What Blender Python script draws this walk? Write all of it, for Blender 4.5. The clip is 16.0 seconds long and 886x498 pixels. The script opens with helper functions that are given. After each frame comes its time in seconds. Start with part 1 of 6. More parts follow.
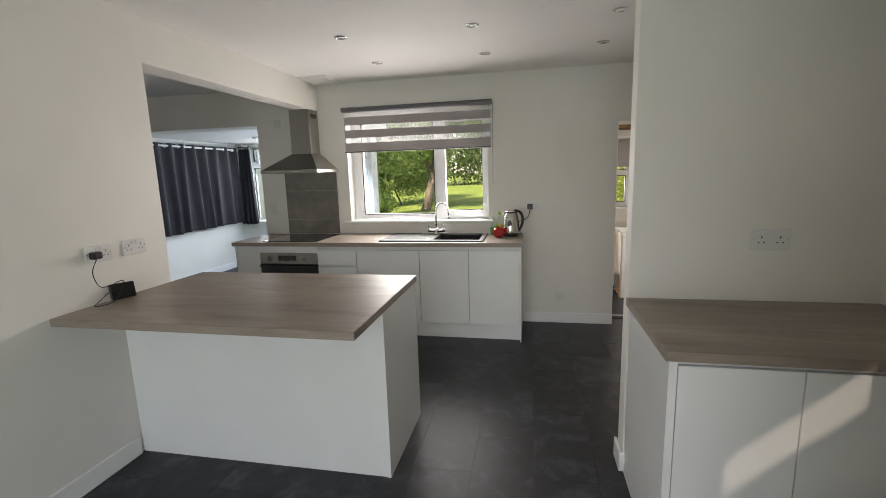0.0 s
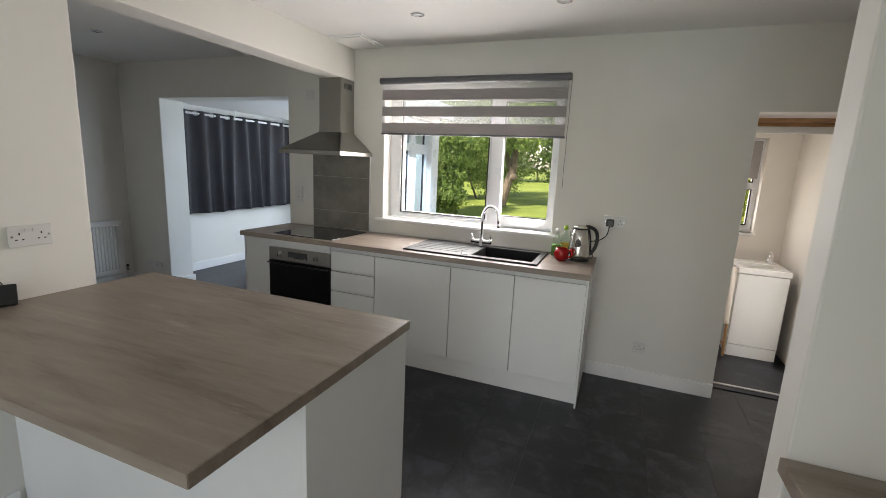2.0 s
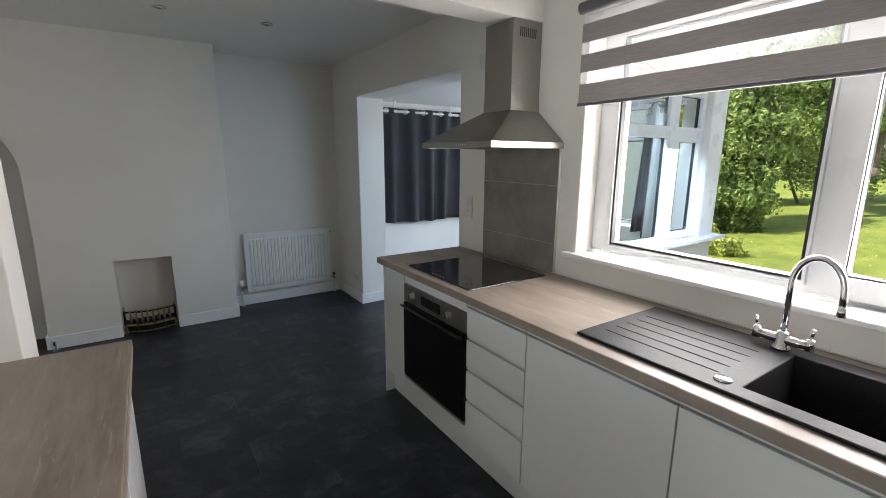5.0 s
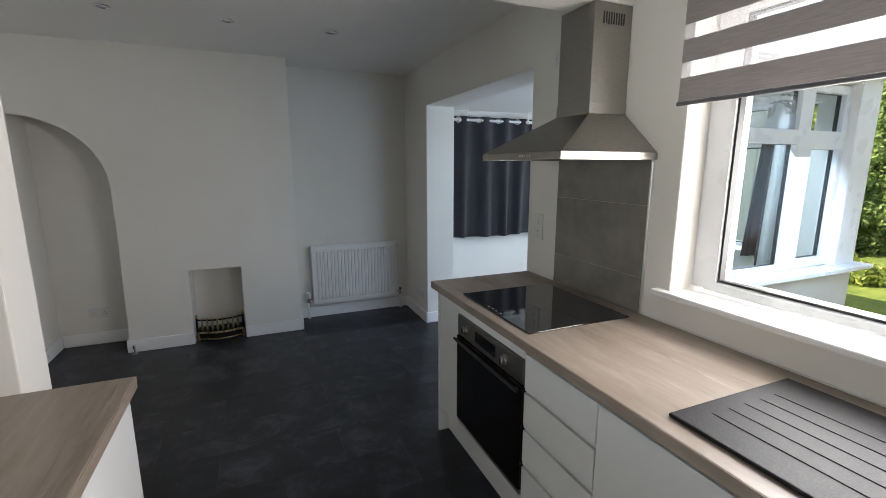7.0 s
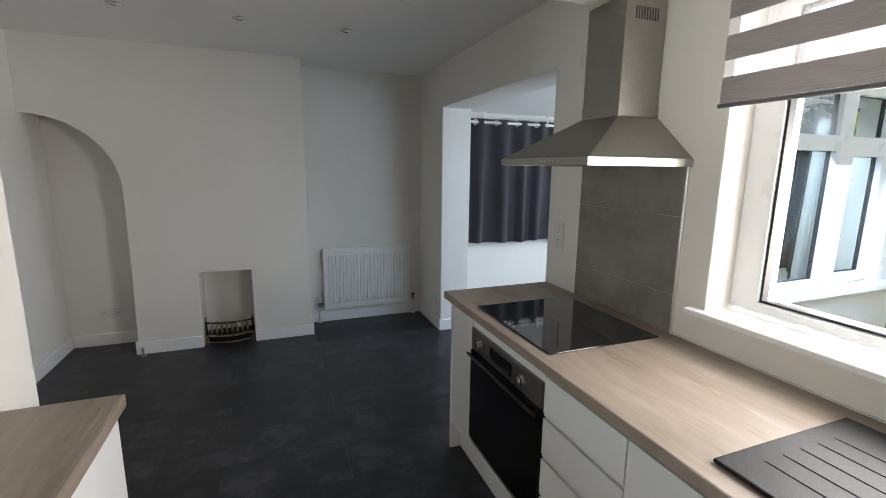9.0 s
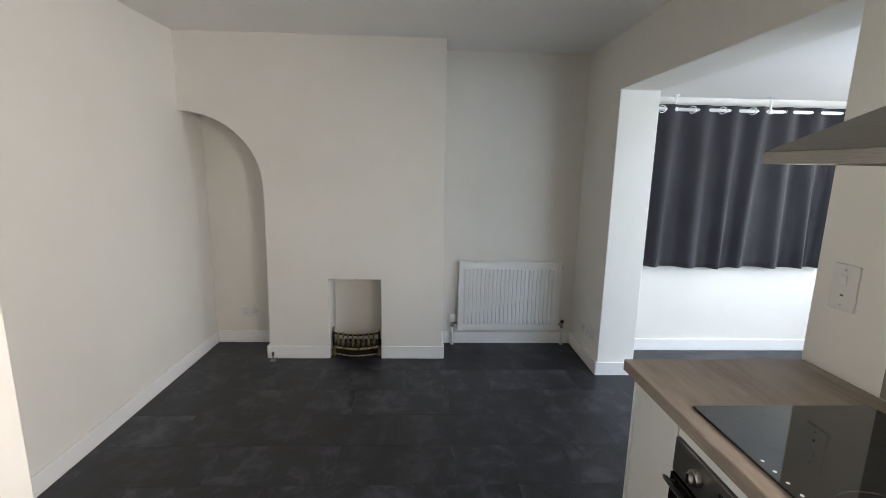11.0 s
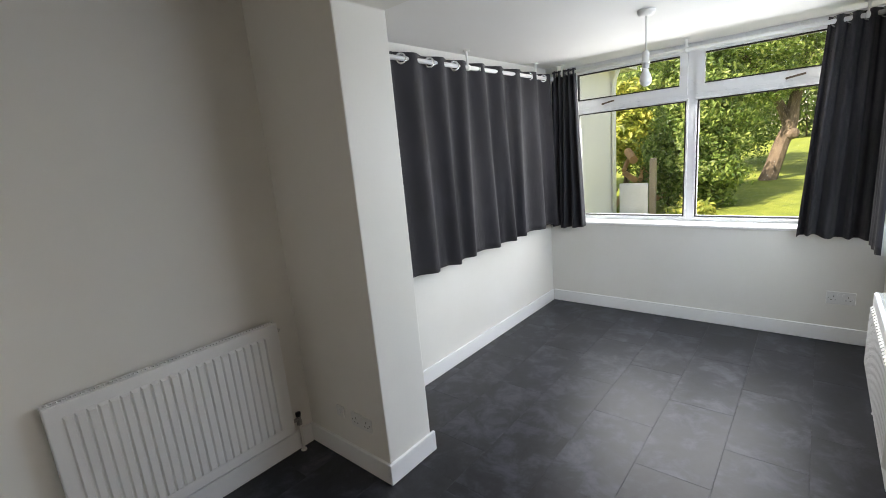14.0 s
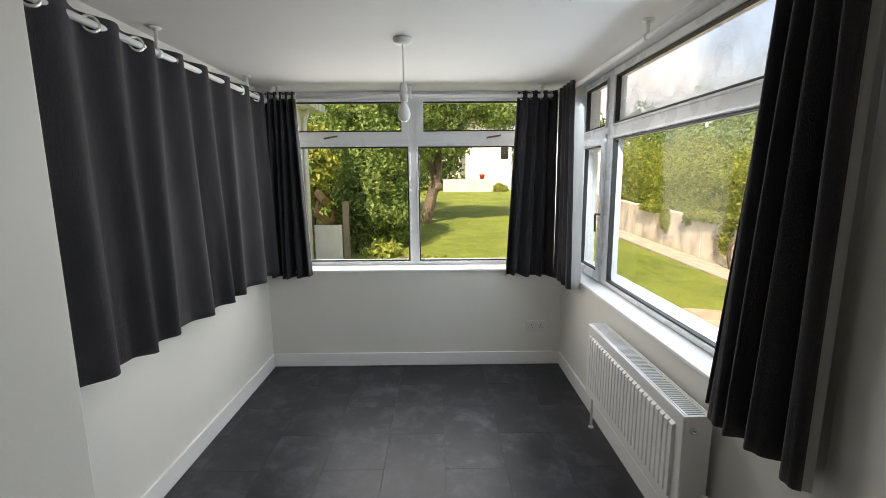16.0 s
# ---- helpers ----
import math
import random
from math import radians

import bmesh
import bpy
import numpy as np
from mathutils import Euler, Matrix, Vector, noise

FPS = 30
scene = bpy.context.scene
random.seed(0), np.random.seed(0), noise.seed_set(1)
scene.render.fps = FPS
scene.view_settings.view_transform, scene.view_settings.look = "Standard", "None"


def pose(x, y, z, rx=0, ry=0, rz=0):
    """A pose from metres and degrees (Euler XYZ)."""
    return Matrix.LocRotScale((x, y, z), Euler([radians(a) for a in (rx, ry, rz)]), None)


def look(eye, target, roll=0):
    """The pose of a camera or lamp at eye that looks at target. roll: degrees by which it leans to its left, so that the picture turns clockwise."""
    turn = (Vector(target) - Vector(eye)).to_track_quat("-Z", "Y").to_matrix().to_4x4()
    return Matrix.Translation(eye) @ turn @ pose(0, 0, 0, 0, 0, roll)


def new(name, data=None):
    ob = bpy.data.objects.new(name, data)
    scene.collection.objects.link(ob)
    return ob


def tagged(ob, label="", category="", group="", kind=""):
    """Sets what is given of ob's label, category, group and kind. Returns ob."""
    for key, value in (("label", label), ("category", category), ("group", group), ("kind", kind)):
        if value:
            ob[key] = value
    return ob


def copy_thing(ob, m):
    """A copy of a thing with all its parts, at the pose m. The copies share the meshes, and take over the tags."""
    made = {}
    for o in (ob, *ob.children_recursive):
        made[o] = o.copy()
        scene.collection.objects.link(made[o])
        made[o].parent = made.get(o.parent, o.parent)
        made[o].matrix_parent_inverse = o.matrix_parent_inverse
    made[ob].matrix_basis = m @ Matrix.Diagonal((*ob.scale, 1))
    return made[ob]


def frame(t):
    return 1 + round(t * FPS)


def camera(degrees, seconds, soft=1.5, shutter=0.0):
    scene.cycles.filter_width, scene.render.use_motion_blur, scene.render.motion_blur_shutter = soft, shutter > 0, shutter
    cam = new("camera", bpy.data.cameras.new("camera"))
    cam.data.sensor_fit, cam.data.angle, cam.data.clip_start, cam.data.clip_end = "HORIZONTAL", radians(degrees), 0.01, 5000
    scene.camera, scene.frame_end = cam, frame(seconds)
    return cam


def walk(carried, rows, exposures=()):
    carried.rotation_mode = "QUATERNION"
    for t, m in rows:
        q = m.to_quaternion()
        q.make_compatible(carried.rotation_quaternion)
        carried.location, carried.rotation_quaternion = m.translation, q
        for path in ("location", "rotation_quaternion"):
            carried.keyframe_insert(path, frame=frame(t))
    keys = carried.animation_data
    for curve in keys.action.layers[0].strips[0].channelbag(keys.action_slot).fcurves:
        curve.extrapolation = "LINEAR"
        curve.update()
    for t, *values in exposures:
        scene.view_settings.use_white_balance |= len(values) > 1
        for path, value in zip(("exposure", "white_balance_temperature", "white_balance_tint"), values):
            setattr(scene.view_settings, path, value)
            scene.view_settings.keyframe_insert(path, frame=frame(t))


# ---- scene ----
cam = camera(90.0, 16.0, soft=0.7)
PATH = [
    (0, (-0.284, 0.592, 1.52), (-0.674, 2.524, 1.182), -1.7),
    (0.5, (-0.294, 0.797, 1.51), (-0.658, 2.732, 1.155), -0.8),
    (1, (-0.322, 1.108, 1.531), (-0.672, 3.045, 1.175), 0.2),
    (1.5, (-0.279, 1.384, 1.518), (-0.809, 3.279, 1.162), 1.7),
    (2, (-0.242, 1.621, 1.531), (-0.961, 3.448, 1.155), 2.7),
    (2.5, (-0.314, 1.93, 1.52), (-1.129, 3.718, 1.144), 2.1),
    (3, (-0.353, 2.238, 1.507), (-1.425, 3.884, 1.127), 1.1),
    (3.5, (-0.363, 2.548, 1.54), (-1.669, 4.01, 1.143), 0.9),
    (4, (-0.486, 2.773, 1.506), (-1.882, 4.152, 1.117), 0.9),
    (4.5, (-0.633, 2.994, 1.525), (-2.091, 4.3, 1.118), 0.4),
    (5, (-0.709, 3.245, 1.52), (-2.337, 4.331, 1.111), 0.3),
    (5.2, (-0.725, 3.301, 1.533), (-2.425, 4.268, 1.112), -0.5),
    (7.5, (-0.964, 3.527, 1.543), (-2.777, 4.285, 1.175), 0.2),
    (8, (-0.96, 3.52, 1.548), (-2.779, 4.268, 1.184), 0.5),
    (10.3, (-1.448, 3.686, 1.549), (-3.387, 4.016, 1.186), 1.3),
    (10.5, (-1.532, 3.699, 1.551), (-3.487, 3.907, 1.184), 1.6),
    (11, (-1.774, 3.707, 1.541), (-3.738, 3.788, 1.174), 1.1),
    (11.5, (-2.003, 3.662, 1.567), (-3.969, 3.71, 1.199), 0.7),
    (12, (-2.203, 3.634, 1.505), (-4.171, 3.634, 1.148), 0.8),
    (12.5, (-2.465, 3.585, 1.488), (-4.433, 3.56, 1.136), 0.5),
    (13, (-2.78, 3.596, 1.484), (-4.734, 3.807, 1.115), -2.4),
    (13.5, (-3.142, 3.683, 1.472), (-4.879, 4.586, 1.061), -3.4),
    (14, (-3.452, 3.877, 1.482), (-4.729, 5.357, 1.058), -5.2),
    (14.5, (-3.628, 4.013, 1.469), (-4.434, 5.79, 1.026), -3.9),
    (15, (-3.859, 4.098, 1.483), (-4.153, 6.036, 1.084), -2.2),
    (15.5, (-3.966, 4.16, 1.476), (-4.036, 6.127, 1.119), -0.8),
    (16, (-4.043, 4.325, 1.467), (-4.022, 6.299, 1.147), -0.4),
]
walk(cam, [(t, look(eye, target, roll)) for t, eye, target, roll in PATH], exposures=[
    (0.0, 1.18, 7700, 19.0), (2.5, 1.22, 7500, 18.8), (5.0, 1.26, 7300, 18.8), (8.0, 1.30, 7350, 18.8), (11.0, 1.98, 8000, 20.4), (12.5, 2.03, 8100, 20.6),
    (13.5, 1.80, 8350, 21.9), (14.5, 1.31, 8850, 22.6), (15.5, 1.08, 9050, 22.0), (16.0, 0.84, 9150, 21.6)])
# ---- daylight ----
SUN_WAY = Vector((0.35, 1.0, -1.0)).normalized()
world = bpy.data.worlds.new("sky")
scene.world = world
world.use_nodes = True
wn = world.node_tree.nodes
sky = wn.new("ShaderNodeTexSky")
sky.sky_type, sky.sun_disc = "NISHITA", False
sky.sun_elevation = math.asin(-SUN_WAY.z)
sky.sun_rotation = math.atan2(-SUN_WAY.x, -SUN_WAY.y)
wn["Background"].inputs["Strength"].default_value = 0.15
way, cloud, puff, over = wn.new("ShaderNodeTexCoord"), wn.new("ShaderNodeTexNoise"), wn.new("ShaderNodeMapRange"), wn.new("ShaderNodeMix")
cloud.inputs["Scale"].default_value, cloud.inputs["Detail"].default_value = 3.2, 7.0
puff.inputs["From Min"].default_value, puff.inputs["From Max"].default_value, puff.inputs["To Max"].default_value = 0.47, 0.68, 0.6
over.data_type = "RGBA"
over.inputs[7].default_value = (5.2, 5.3, 5.5, 1)
for a, b in ((way.outputs["Generated"], cloud.inputs["Vector"]), (cloud.outputs["Fac"], puff.inputs["Value"]), (puff.outputs["Result"], over.inputs[0]),
             (sky.outputs["Color"], over.inputs[6]), (over.outputs[2], wn["Background"].inputs["Color"])):
    world.node_tree.links.new(a, b)
sun = new("sun", bpy.data.lights.new("sun", "SUN"))
sun.data.energy, sun.data.angle, sun.data.color = 4.8, radians(0.5), (1.0, 0.95, 0.87)
sun.matrix_world = look((0, 0, 20), Vector((0, 0, 20)) + SUN_WAY)


def sky_lamp(name, eye, target, width, height, watts, colour=(0.92, 0.96, 1.0)):
    """The sky's light that comes in at one opening."""
    lamp = new(name, bpy.data.lights.new(name, "AREA"))
    lamp.data.shape, lamp.data.size, lamp.data.size_y = "RECTANGLE", width, height
    lamp.data.energy, lamp.data.color = watts, colour
    lamp.matrix_world = look(eye, target)
    return lamp


# One lamp in each glazed opening, in the plane of the outer wall face.
sky_lamp("light_kitchen_window", (-1.43, 5.28, 1.42), (-2.9, 1.0, 1.10), 1.34, 0.68, 24.0, (0.88, 0.94, 1.0))
sky_lamp("light_sunroom_north", (-4.15, 7.98, 1.42), (-4.15, 0, -3.8), 2.0, 1.2, 25, (0.66, 0.82, 1.0))
sky_lamp("light_sunroom_east", (-2.80, 6.5, 1.42), (-9, 6.5, -2.6), 2.0, 1.2, 17, (0.47, 0.70, 1.0))
sky_lamp("light_garden_door", (-0.75, -2.16, 1.1), (-2.0, 5, 0.8), 1.8, 2.0, 20.5, (0.57, 0.76, 1.0))
sky_lamp("light_lobby_door", (1.36, 5.56, 1.0), (-3, 5.56, 1.0), 0.4, 1.6, 4.5, (0.95, 0.97, 1.0))
sky_lamp("light_lobby_window", (0.6, 6.85, 1.4), (0.6, 5.0, 1.2), 0.6, 0.7, 3.6, (0.95, 0.97, 1.0))


# ---- materials ----
def shader(name, colour, rough=0.5, metal=0.0, **more):
    m = bpy.data.materials.new(name)
    m.use_nodes = True
    b = m.node_tree.nodes["Principled BSDF"]
    b.inputs["Base Color"].default_value = (*colour, 1)
    b.inputs["Roughness"].default_value, b.inputs["Metallic"].default_value = rough, metal
    for key, value in more.items():
        b.inputs[key.replace("_", " ")].default_value = value
    return m


def node(m, kind, **sets):
    n = m.node_tree.nodes.new(kind)
    for key, value in sets.items():
        n.inputs[key.replace("_", " ")].default_value = value
    return n


def tie(m, a, b):
    m.node_tree.links.new(a, b)


def coords(m, stretch=(1, 1, 1), which="Object"):
    t, s = node(m, "ShaderNodeTexCoord"), node(m, "ShaderNodeMapping")
    s.inputs["Scale"].default_value = stretch
    tie(m, t.outputs[which], s.inputs["Vector"])
    return s.outputs["Vector"]


def noise_of(m, scale, detail=4.0, stretch=(1, 1, 1), rough=0.55, which="Object", bend=0.0):
    n = node(m, "ShaderNodeTexNoise", Scale=scale, Detail=detail, Roughness=rough, Distortion=bend)
    tie(m, coords(m, stretch, which), n.inputs["Vector"])
    return n.outputs["Fac"]


def ramp(m, fac, *stops):
    r = m.node_tree.nodes.new("ShaderNodeValToRGB")
    while len(r.color_ramp.elements) < len(stops):
        r.color_ramp.elements.new(0.5)
    for e, (at, c) in zip(r.color_ramp.elements, stops):
        e.position, e.color = at, (*c, 1)
    tie(m, fac, r.inputs["Fac"])
    return r.outputs["Color"]


def mix(m, fac, a, b, how="MIX"):
    x = m.node_tree.nodes.new("ShaderNodeMix")
    x.data_type, x.blend_type = "RGBA", how
    for slot, v in ((0, fac), (6, a), (7, b)):
        if isinstance(v, (int, float)):
            x.inputs[slot].default_value = v
        elif isinstance(v, tuple):
            x.inputs[slot].default_value = (*v, 1)
        else:
            tie(m, v, x.inputs[slot])
    return x.outputs[2]


def base(m, socket):
    tie(m, socket, m.node_tree.nodes["Principled BSDF"].inputs["Base Color"])


def relief(m, height, strength=0.2, distance=0.002):
    b = node(m, "ShaderNodeBump", Strength=strength, Distance=distance)
    tie(m, height, b.inputs["Height"])
    tie(m, b.outputs["Normal"], m.node_tree.nodes["Principled BSDF"].inputs["Normal"])


def gloss(m, fac, low, high):
    r = node(m, "ShaderNodeMapRange")
    r.inputs["To Min"].default_value, r.inputs["To Max"].default_value = low, high
    tie(m, fac, r.inputs["Value"])
    tie(m, r.outputs["Result"], m.node_tree.nodes["Principled BSDF"].inputs["Roughness"])


def paint(name, a, b, rough=0.6, bump=0.12):
    m = shader(name, a, rough)
    base(m, ramp(m, noise_of(m, 1.3, 5), (0.35, a), (0.65, b)))
    fine = noise_of(m, 90, 6)
    broad = noise_of(m, 6, 3)
    relief(m, mix(m, 0.35, fine, broad), bump, 0.004)
    gloss(m, broad, rough - 0.06, rough + 0.06)
    return m


WALL = paint("wall_paint", (0.745, 0.725, 0.670), (0.785, 0.768, 0.722))
CEILING = paint("ceiling_paint", (0.80, 0.79, 0.77), (0.83, 0.82, 0.80), 0.75)
LOBBY = paint("lobby_paint", (0.81, 0.77, 0.71), (0.85, 0.81, 0.755))
SATIN = paint("satin_white_gloss", (0.84, 0.84, 0.825), (0.87, 0.87, 0.855), 0.3, 0.05)
UPVC = paint("white_upvc", (0.77, 0.78, 0.79), (0.81, 0.82, 0.83), 0.28, 0.02)
GASKET = shader("black_rubber_gasket", (0.02, 0.02, 0.02), 0.6)
UNIT = shader("white_gloss_unit", (0.80, 0.815, 0.80), 0.16)
base(UNIT, ramp(UNIT, noise_of(UNIT, 2.0, 4), (0.35, (0.79, 0.805, 0.79)), (0.65, (0.82, 0.835, 0.82))))
gloss(UNIT, noise_of(UNIT, 5, 4), 0.12, 0.24)
RAIL = shader("white_handle_rail", (0.70, 0.72, 0.71), 0.35)
PLASTIC = shader("white_plastic", (0.70, 0.695, 0.67), 0.30)
SOCKET_HOLE = shader("socket_slot_dark", (0.03, 0.03, 0.03), 0.6)
BLACK = shader("black_plastic", (0.012, 0.012, 0.013), 0.35)
CHROME = shader("chrome", (0.78, 0.78, 0.80), 0.08, 1.0)
BRASS = shader("aged_brass", (0.52, 0.40, 0.20), 0.32, 1.0)
base(BRASS, ramp(BRASS, noise_of(BRASS, 40, 4), (0.35, (0.20, 0.14, 0.07)), (0.6, (0.62, 0.49, 0.27))))
IRON = shader("black_cast_iron", (0.02, 0.018, 0.016), 0.5, 0.6)
GLASS_BLACK = shader("black_ceramic_glass", (0.006, 0.006, 0.007), 0.05, 0.0, Coat_Weight=0.5)
OVEN_GLASS = shader("oven_door_glass", (0.004, 0.004, 0.004), 0.12)
RED = shader("red_glazed_ceramic", (0.45, 0.012, 0.012), 0.14)
GREEN_CAP = shader("green_plastic_cap", (0.30, 0.48, 0.05), 0.35)
BULB = shader("opal_glass_bulb", (0.85, 0.85, 0.83), 0.12)
TOWEL = paint("towel_cotton", (0.62, 0.56, 0.48), (0.72, 0.66, 0.58), 0.95, 0.6)
HANDLE_GREY = shader("bronze_window_handle", (0.16, 0.12, 0.09), 0.35, 0.6)
VALVE = shader("white_valve_plastic", (0.78, 0.77, 0.73), 0.35)
GRILLE_DARK = shader("radiator_inside_shadow_grey", (0.09, 0.09, 0.09), 0.7)
RADIATOR = paint("radiator_enamel", (0.80, 0.80, 0.785), (0.83, 0.83, 0.815), 0.32, 0.03)

STEEL = shader("brushed_steel", (0.46, 0.445, 0.42), 0.32, 1.0)
brushed = noise_of(STEEL, 14, 5, (2, 2, 90))
base(STEEL, ramp(STEEL, brushed, (0.3, (0.31, 0.295, 0.27)), (0.7, (0.43, 0.412, 0.38))))
gloss(STEEL, brushed, 0.26, 0.38)
relief(STEEL, brushed, 0.02, 0.0005)

KETTLE = shader("polished_steel", (0.60, 0.585, 0.55), 0.16, 1.0)
gloss(KETTLE, noise_of(KETTLE, 20, 4, (1, 1, 6)), 0.12, 0.24)
SMOKED = shader("smoked_clear_plastic", (0.10, 0.10, 0.095), 0.12)

WORKTOP = shader("oak_laminate_worktop", (0.25, 0.2, 0.16), 0.36)
grain = noise_of(WORKTOP, 6, 9, (0.8, 6, 6), 0.66, bend=0.35)
cloud = noise_of(WORKTOP, 2.6, 7, (0.42, 2.2, 1), 0.62, bend=0.7)
fleck = noise_of(WORKTOP, 16, 7, (0.5, 5, 5), 0.70, bend=0.5)
worn = noise_of(WORKTOP, 1.7, 3, (0.8, 3.2, 1))
wood = mix(WORKTOP, 0.60, grain, cloud)
toned = ramp(WORKTOP, wood, (0.36, (0.178, 0.138, 0.110)), (0.46, (0.256, 0.207, 0.168)), (0.54, (0.290, 0.238, 0.196)), (0.66, (0.368, 0.311, 0.262)))
fl = mix(WORKTOP, 1.0, ramp(WORKTOP, fleck, (0.56, (0, 0, 0)), (0.66, (1, 1, 1))), ramp(WORKTOP, worn, (0.50, (0, 0, 0)), (0.62, (1, 1, 1))), "MULTIPLY")
base(WORKTOP, mix(WORKTOP, mix(WORKTOP, 0.45, (0.0, 0.0, 0.0), fl), toned, (0.50, 0.44, 0.38)))
gloss(WORKTOP, grain, 0.34, 0.48)
relief(WORKTOP, grain, 0.12, 0.001)

SLATE = shader("charcoal_slate_vinyl", (0.03, 0.03, 0.033), 0.45, 0.0, Specular_IOR_Level=0.46)
info = node(SLATE, "ShaderNodeObjectInfo")
shift = node(SLATE, "ShaderNodeVectorMath")
shift.operation = "MULTIPLY_ADD"
shift.inputs[1].default_value, shift.inputs[2].default_value = (37, 91, 13), (0, 0, 0)
tie(SLATE, info.outputs["Random"], shift.inputs[0])
moved = node(SLATE, "ShaderNodeVectorMath")
tie(SLATE, coords(SLATE), moved.inputs[0])
tie(SLATE, shift.outputs["Vector"], moved.inputs[1])
rock = node(SLATE, "ShaderNodeTexNoise", Scale=5.5, Detail=10.0, Roughness=0.70, Distortion=0.35)
tie(SLATE, moved.outputs["Vector"], rock.inputs["Vector"])
grit = node(SLATE, "ShaderNodeTexNoise", Scale=34.0, Detail=7.0, Roughness=0.7)
tie(SLATE, moved.outputs["Vector"], grit.inputs["Vector"])
stone = ramp(SLATE, rock.outputs["Fac"], (0.33, (0.0055, 0.0064, 0.0092)), (0.50, (0.0165, 0.0181, 0.0242)), (0.65, (0.0560, 0.0600, 0.0745)))
tile_tone = ramp(SLATE, info.outputs["Random"], (0.0, (0.72, 0.72, 0.73)), (1.0, (1.24, 1.23, 1.22)))
scuffs = ramp(SLATE, noise_of(SLATE, 55, 5, (1, 1, 1)), (0.70, (0, 0, 0)), (0.78, (1, 1, 1)))
base(SLATE, mix(SLATE, mix(SLATE, 0.12, (0.0, 0.0, 0.0), scuffs), mix(SLATE, 1.0, stone, tile_tone, "MULTIPLY"), (0.12, 0.12, 0.12)))
gloss(SLATE, rock.outputs["Fac"], 0.34, 0.52)
relief(SLATE, mix(SLATE, 0.4, rock.outputs["Fac"], grit.outputs["Fac"]), 0.3, 0.003)
JOINT = shader("floor_joint_black", (0.014, 0.014, 0.016), 0.8)

CONCRETE = shader("grey_porcelain_tile", (0.16, 0.15, 0.135), 0.42)
base(CONCRETE, ramp(CONCRETE, noise_of(CONCRETE, 5, 8, (1, 1, 1), 0.65), (0.3, (0.152, 0.140, 0.122)), (0.7, (0.262, 0.243, 0.214))))
relief(CONCRETE, noise_of(CONCRETE, 30, 6), 0.1, 0.001)
GROUT = shader("pale_grout", (0.42, 0.41, 0.39), 0.8)

SINK = shader("black_granite_composite", (0.018, 0.018, 0.020), 0.52, 0.0, Specular_IOR_Level=0.28)
base(SINK, ramp(SINK, noise_of(SINK, 260, 3), (0.45, (0.006, 0.006, 0.007)), (0.8, (0.022, 0.022, 0.024))))
relief(SINK, noise_of(SINK, 260, 3), 0.15, 0.0005)

CLOTH = shader("charcoal_curtain_cloth", (0.022, 0.021, 0.026), 0.9, 0.0, Sheen_Weight=0.12, Sheen_Roughness=0.5)
weave = noise_of(CLOTH, 420, 2, (1, 1, 0.35))
base(CLOTH, ramp(CLOTH, mix(CLOTH, 0.5, weave, noise_of(CLOTH, 3, 3)), (0.35, (0.0155, 0.0146, 0.0182)), (0.65, (0.0310, 0.0293, 0.0365))))
crease = noise_of(CLOTH, 7, 4, (1, 1, 0.45), 0.55)
relief(CLOTH, mix(CLOTH, 0.85, weave, crease), 0.6, 0.025)

BLIND = shader("grey_blind_weave", (0.42, 0.39, 0.385), 0.85)
slub = noise_of(BLIND, 30, 5, (0.6, 1, 14))
base(BLIND, ramp(BLIND, slub, (0.3, (0.34, 0.315, 0.31)), (0.7, (0.50, 0.47, 0.46))))
RAIL_GREY = shader("grey_blind_cassette", (0.12, 0.12, 0.13), 0.45)


thin_slat, slat_mix = node(BLIND, "ShaderNodeBsdfTranslucent"), node(BLIND, "ShaderNodeMixShader")
thin_slat.inputs["Color"].default_value, slat_mix.inputs["Fac"].default_value = (0.40, 0.37, 0.36, 1), 0.3
tie(BLIND, BLIND.node_tree.nodes["Principled BSDF"].outputs["BSDF"], slat_mix.inputs[1])
tie(BLIND, thin_slat.outputs["BSDF"], slat_mix.inputs[2])
tie(BLIND, slat_mix.outputs["Shader"], BLIND.node_tree.nodes["Material Output"].inputs["Surface"])


def see_through(name, colour, share, rough=0.5):
    """Thin cloth that lets part of the light straight through."""
    m = shader(name, colour, rough)
    out, bs = m.node_tree.nodes["Material Output"], m.node_tree.nodes["Principled BSDF"]
    clear, thin, both, last = node(m, "ShaderNodeBsdfTransparent"), node(m, "ShaderNodeBsdfTranslucent"), node(m, "ShaderNodeMixShader"), node(m, "ShaderNodeMixShader")
    thin.inputs["Color"].default_value = (*colour, 1)
    both.inputs["Fac"].default_value, last.inputs["Fac"].default_value = 0.55, share
    tie(m, bs.outputs["BSDF"], both.inputs[1])
    tie(m, thin.outputs["BSDF"], both.inputs[2])
    tie(m, both.outputs["Shader"], last.inputs[1])
    tie(m, clear.outputs["BSDF"], last.inputs[2])
    tie(m, last.outputs["Shader"], out.inputs["Surface"])
    return m


SHEER = see_through("white_voile", (0.74, 0.74, 0.75), 0.80)


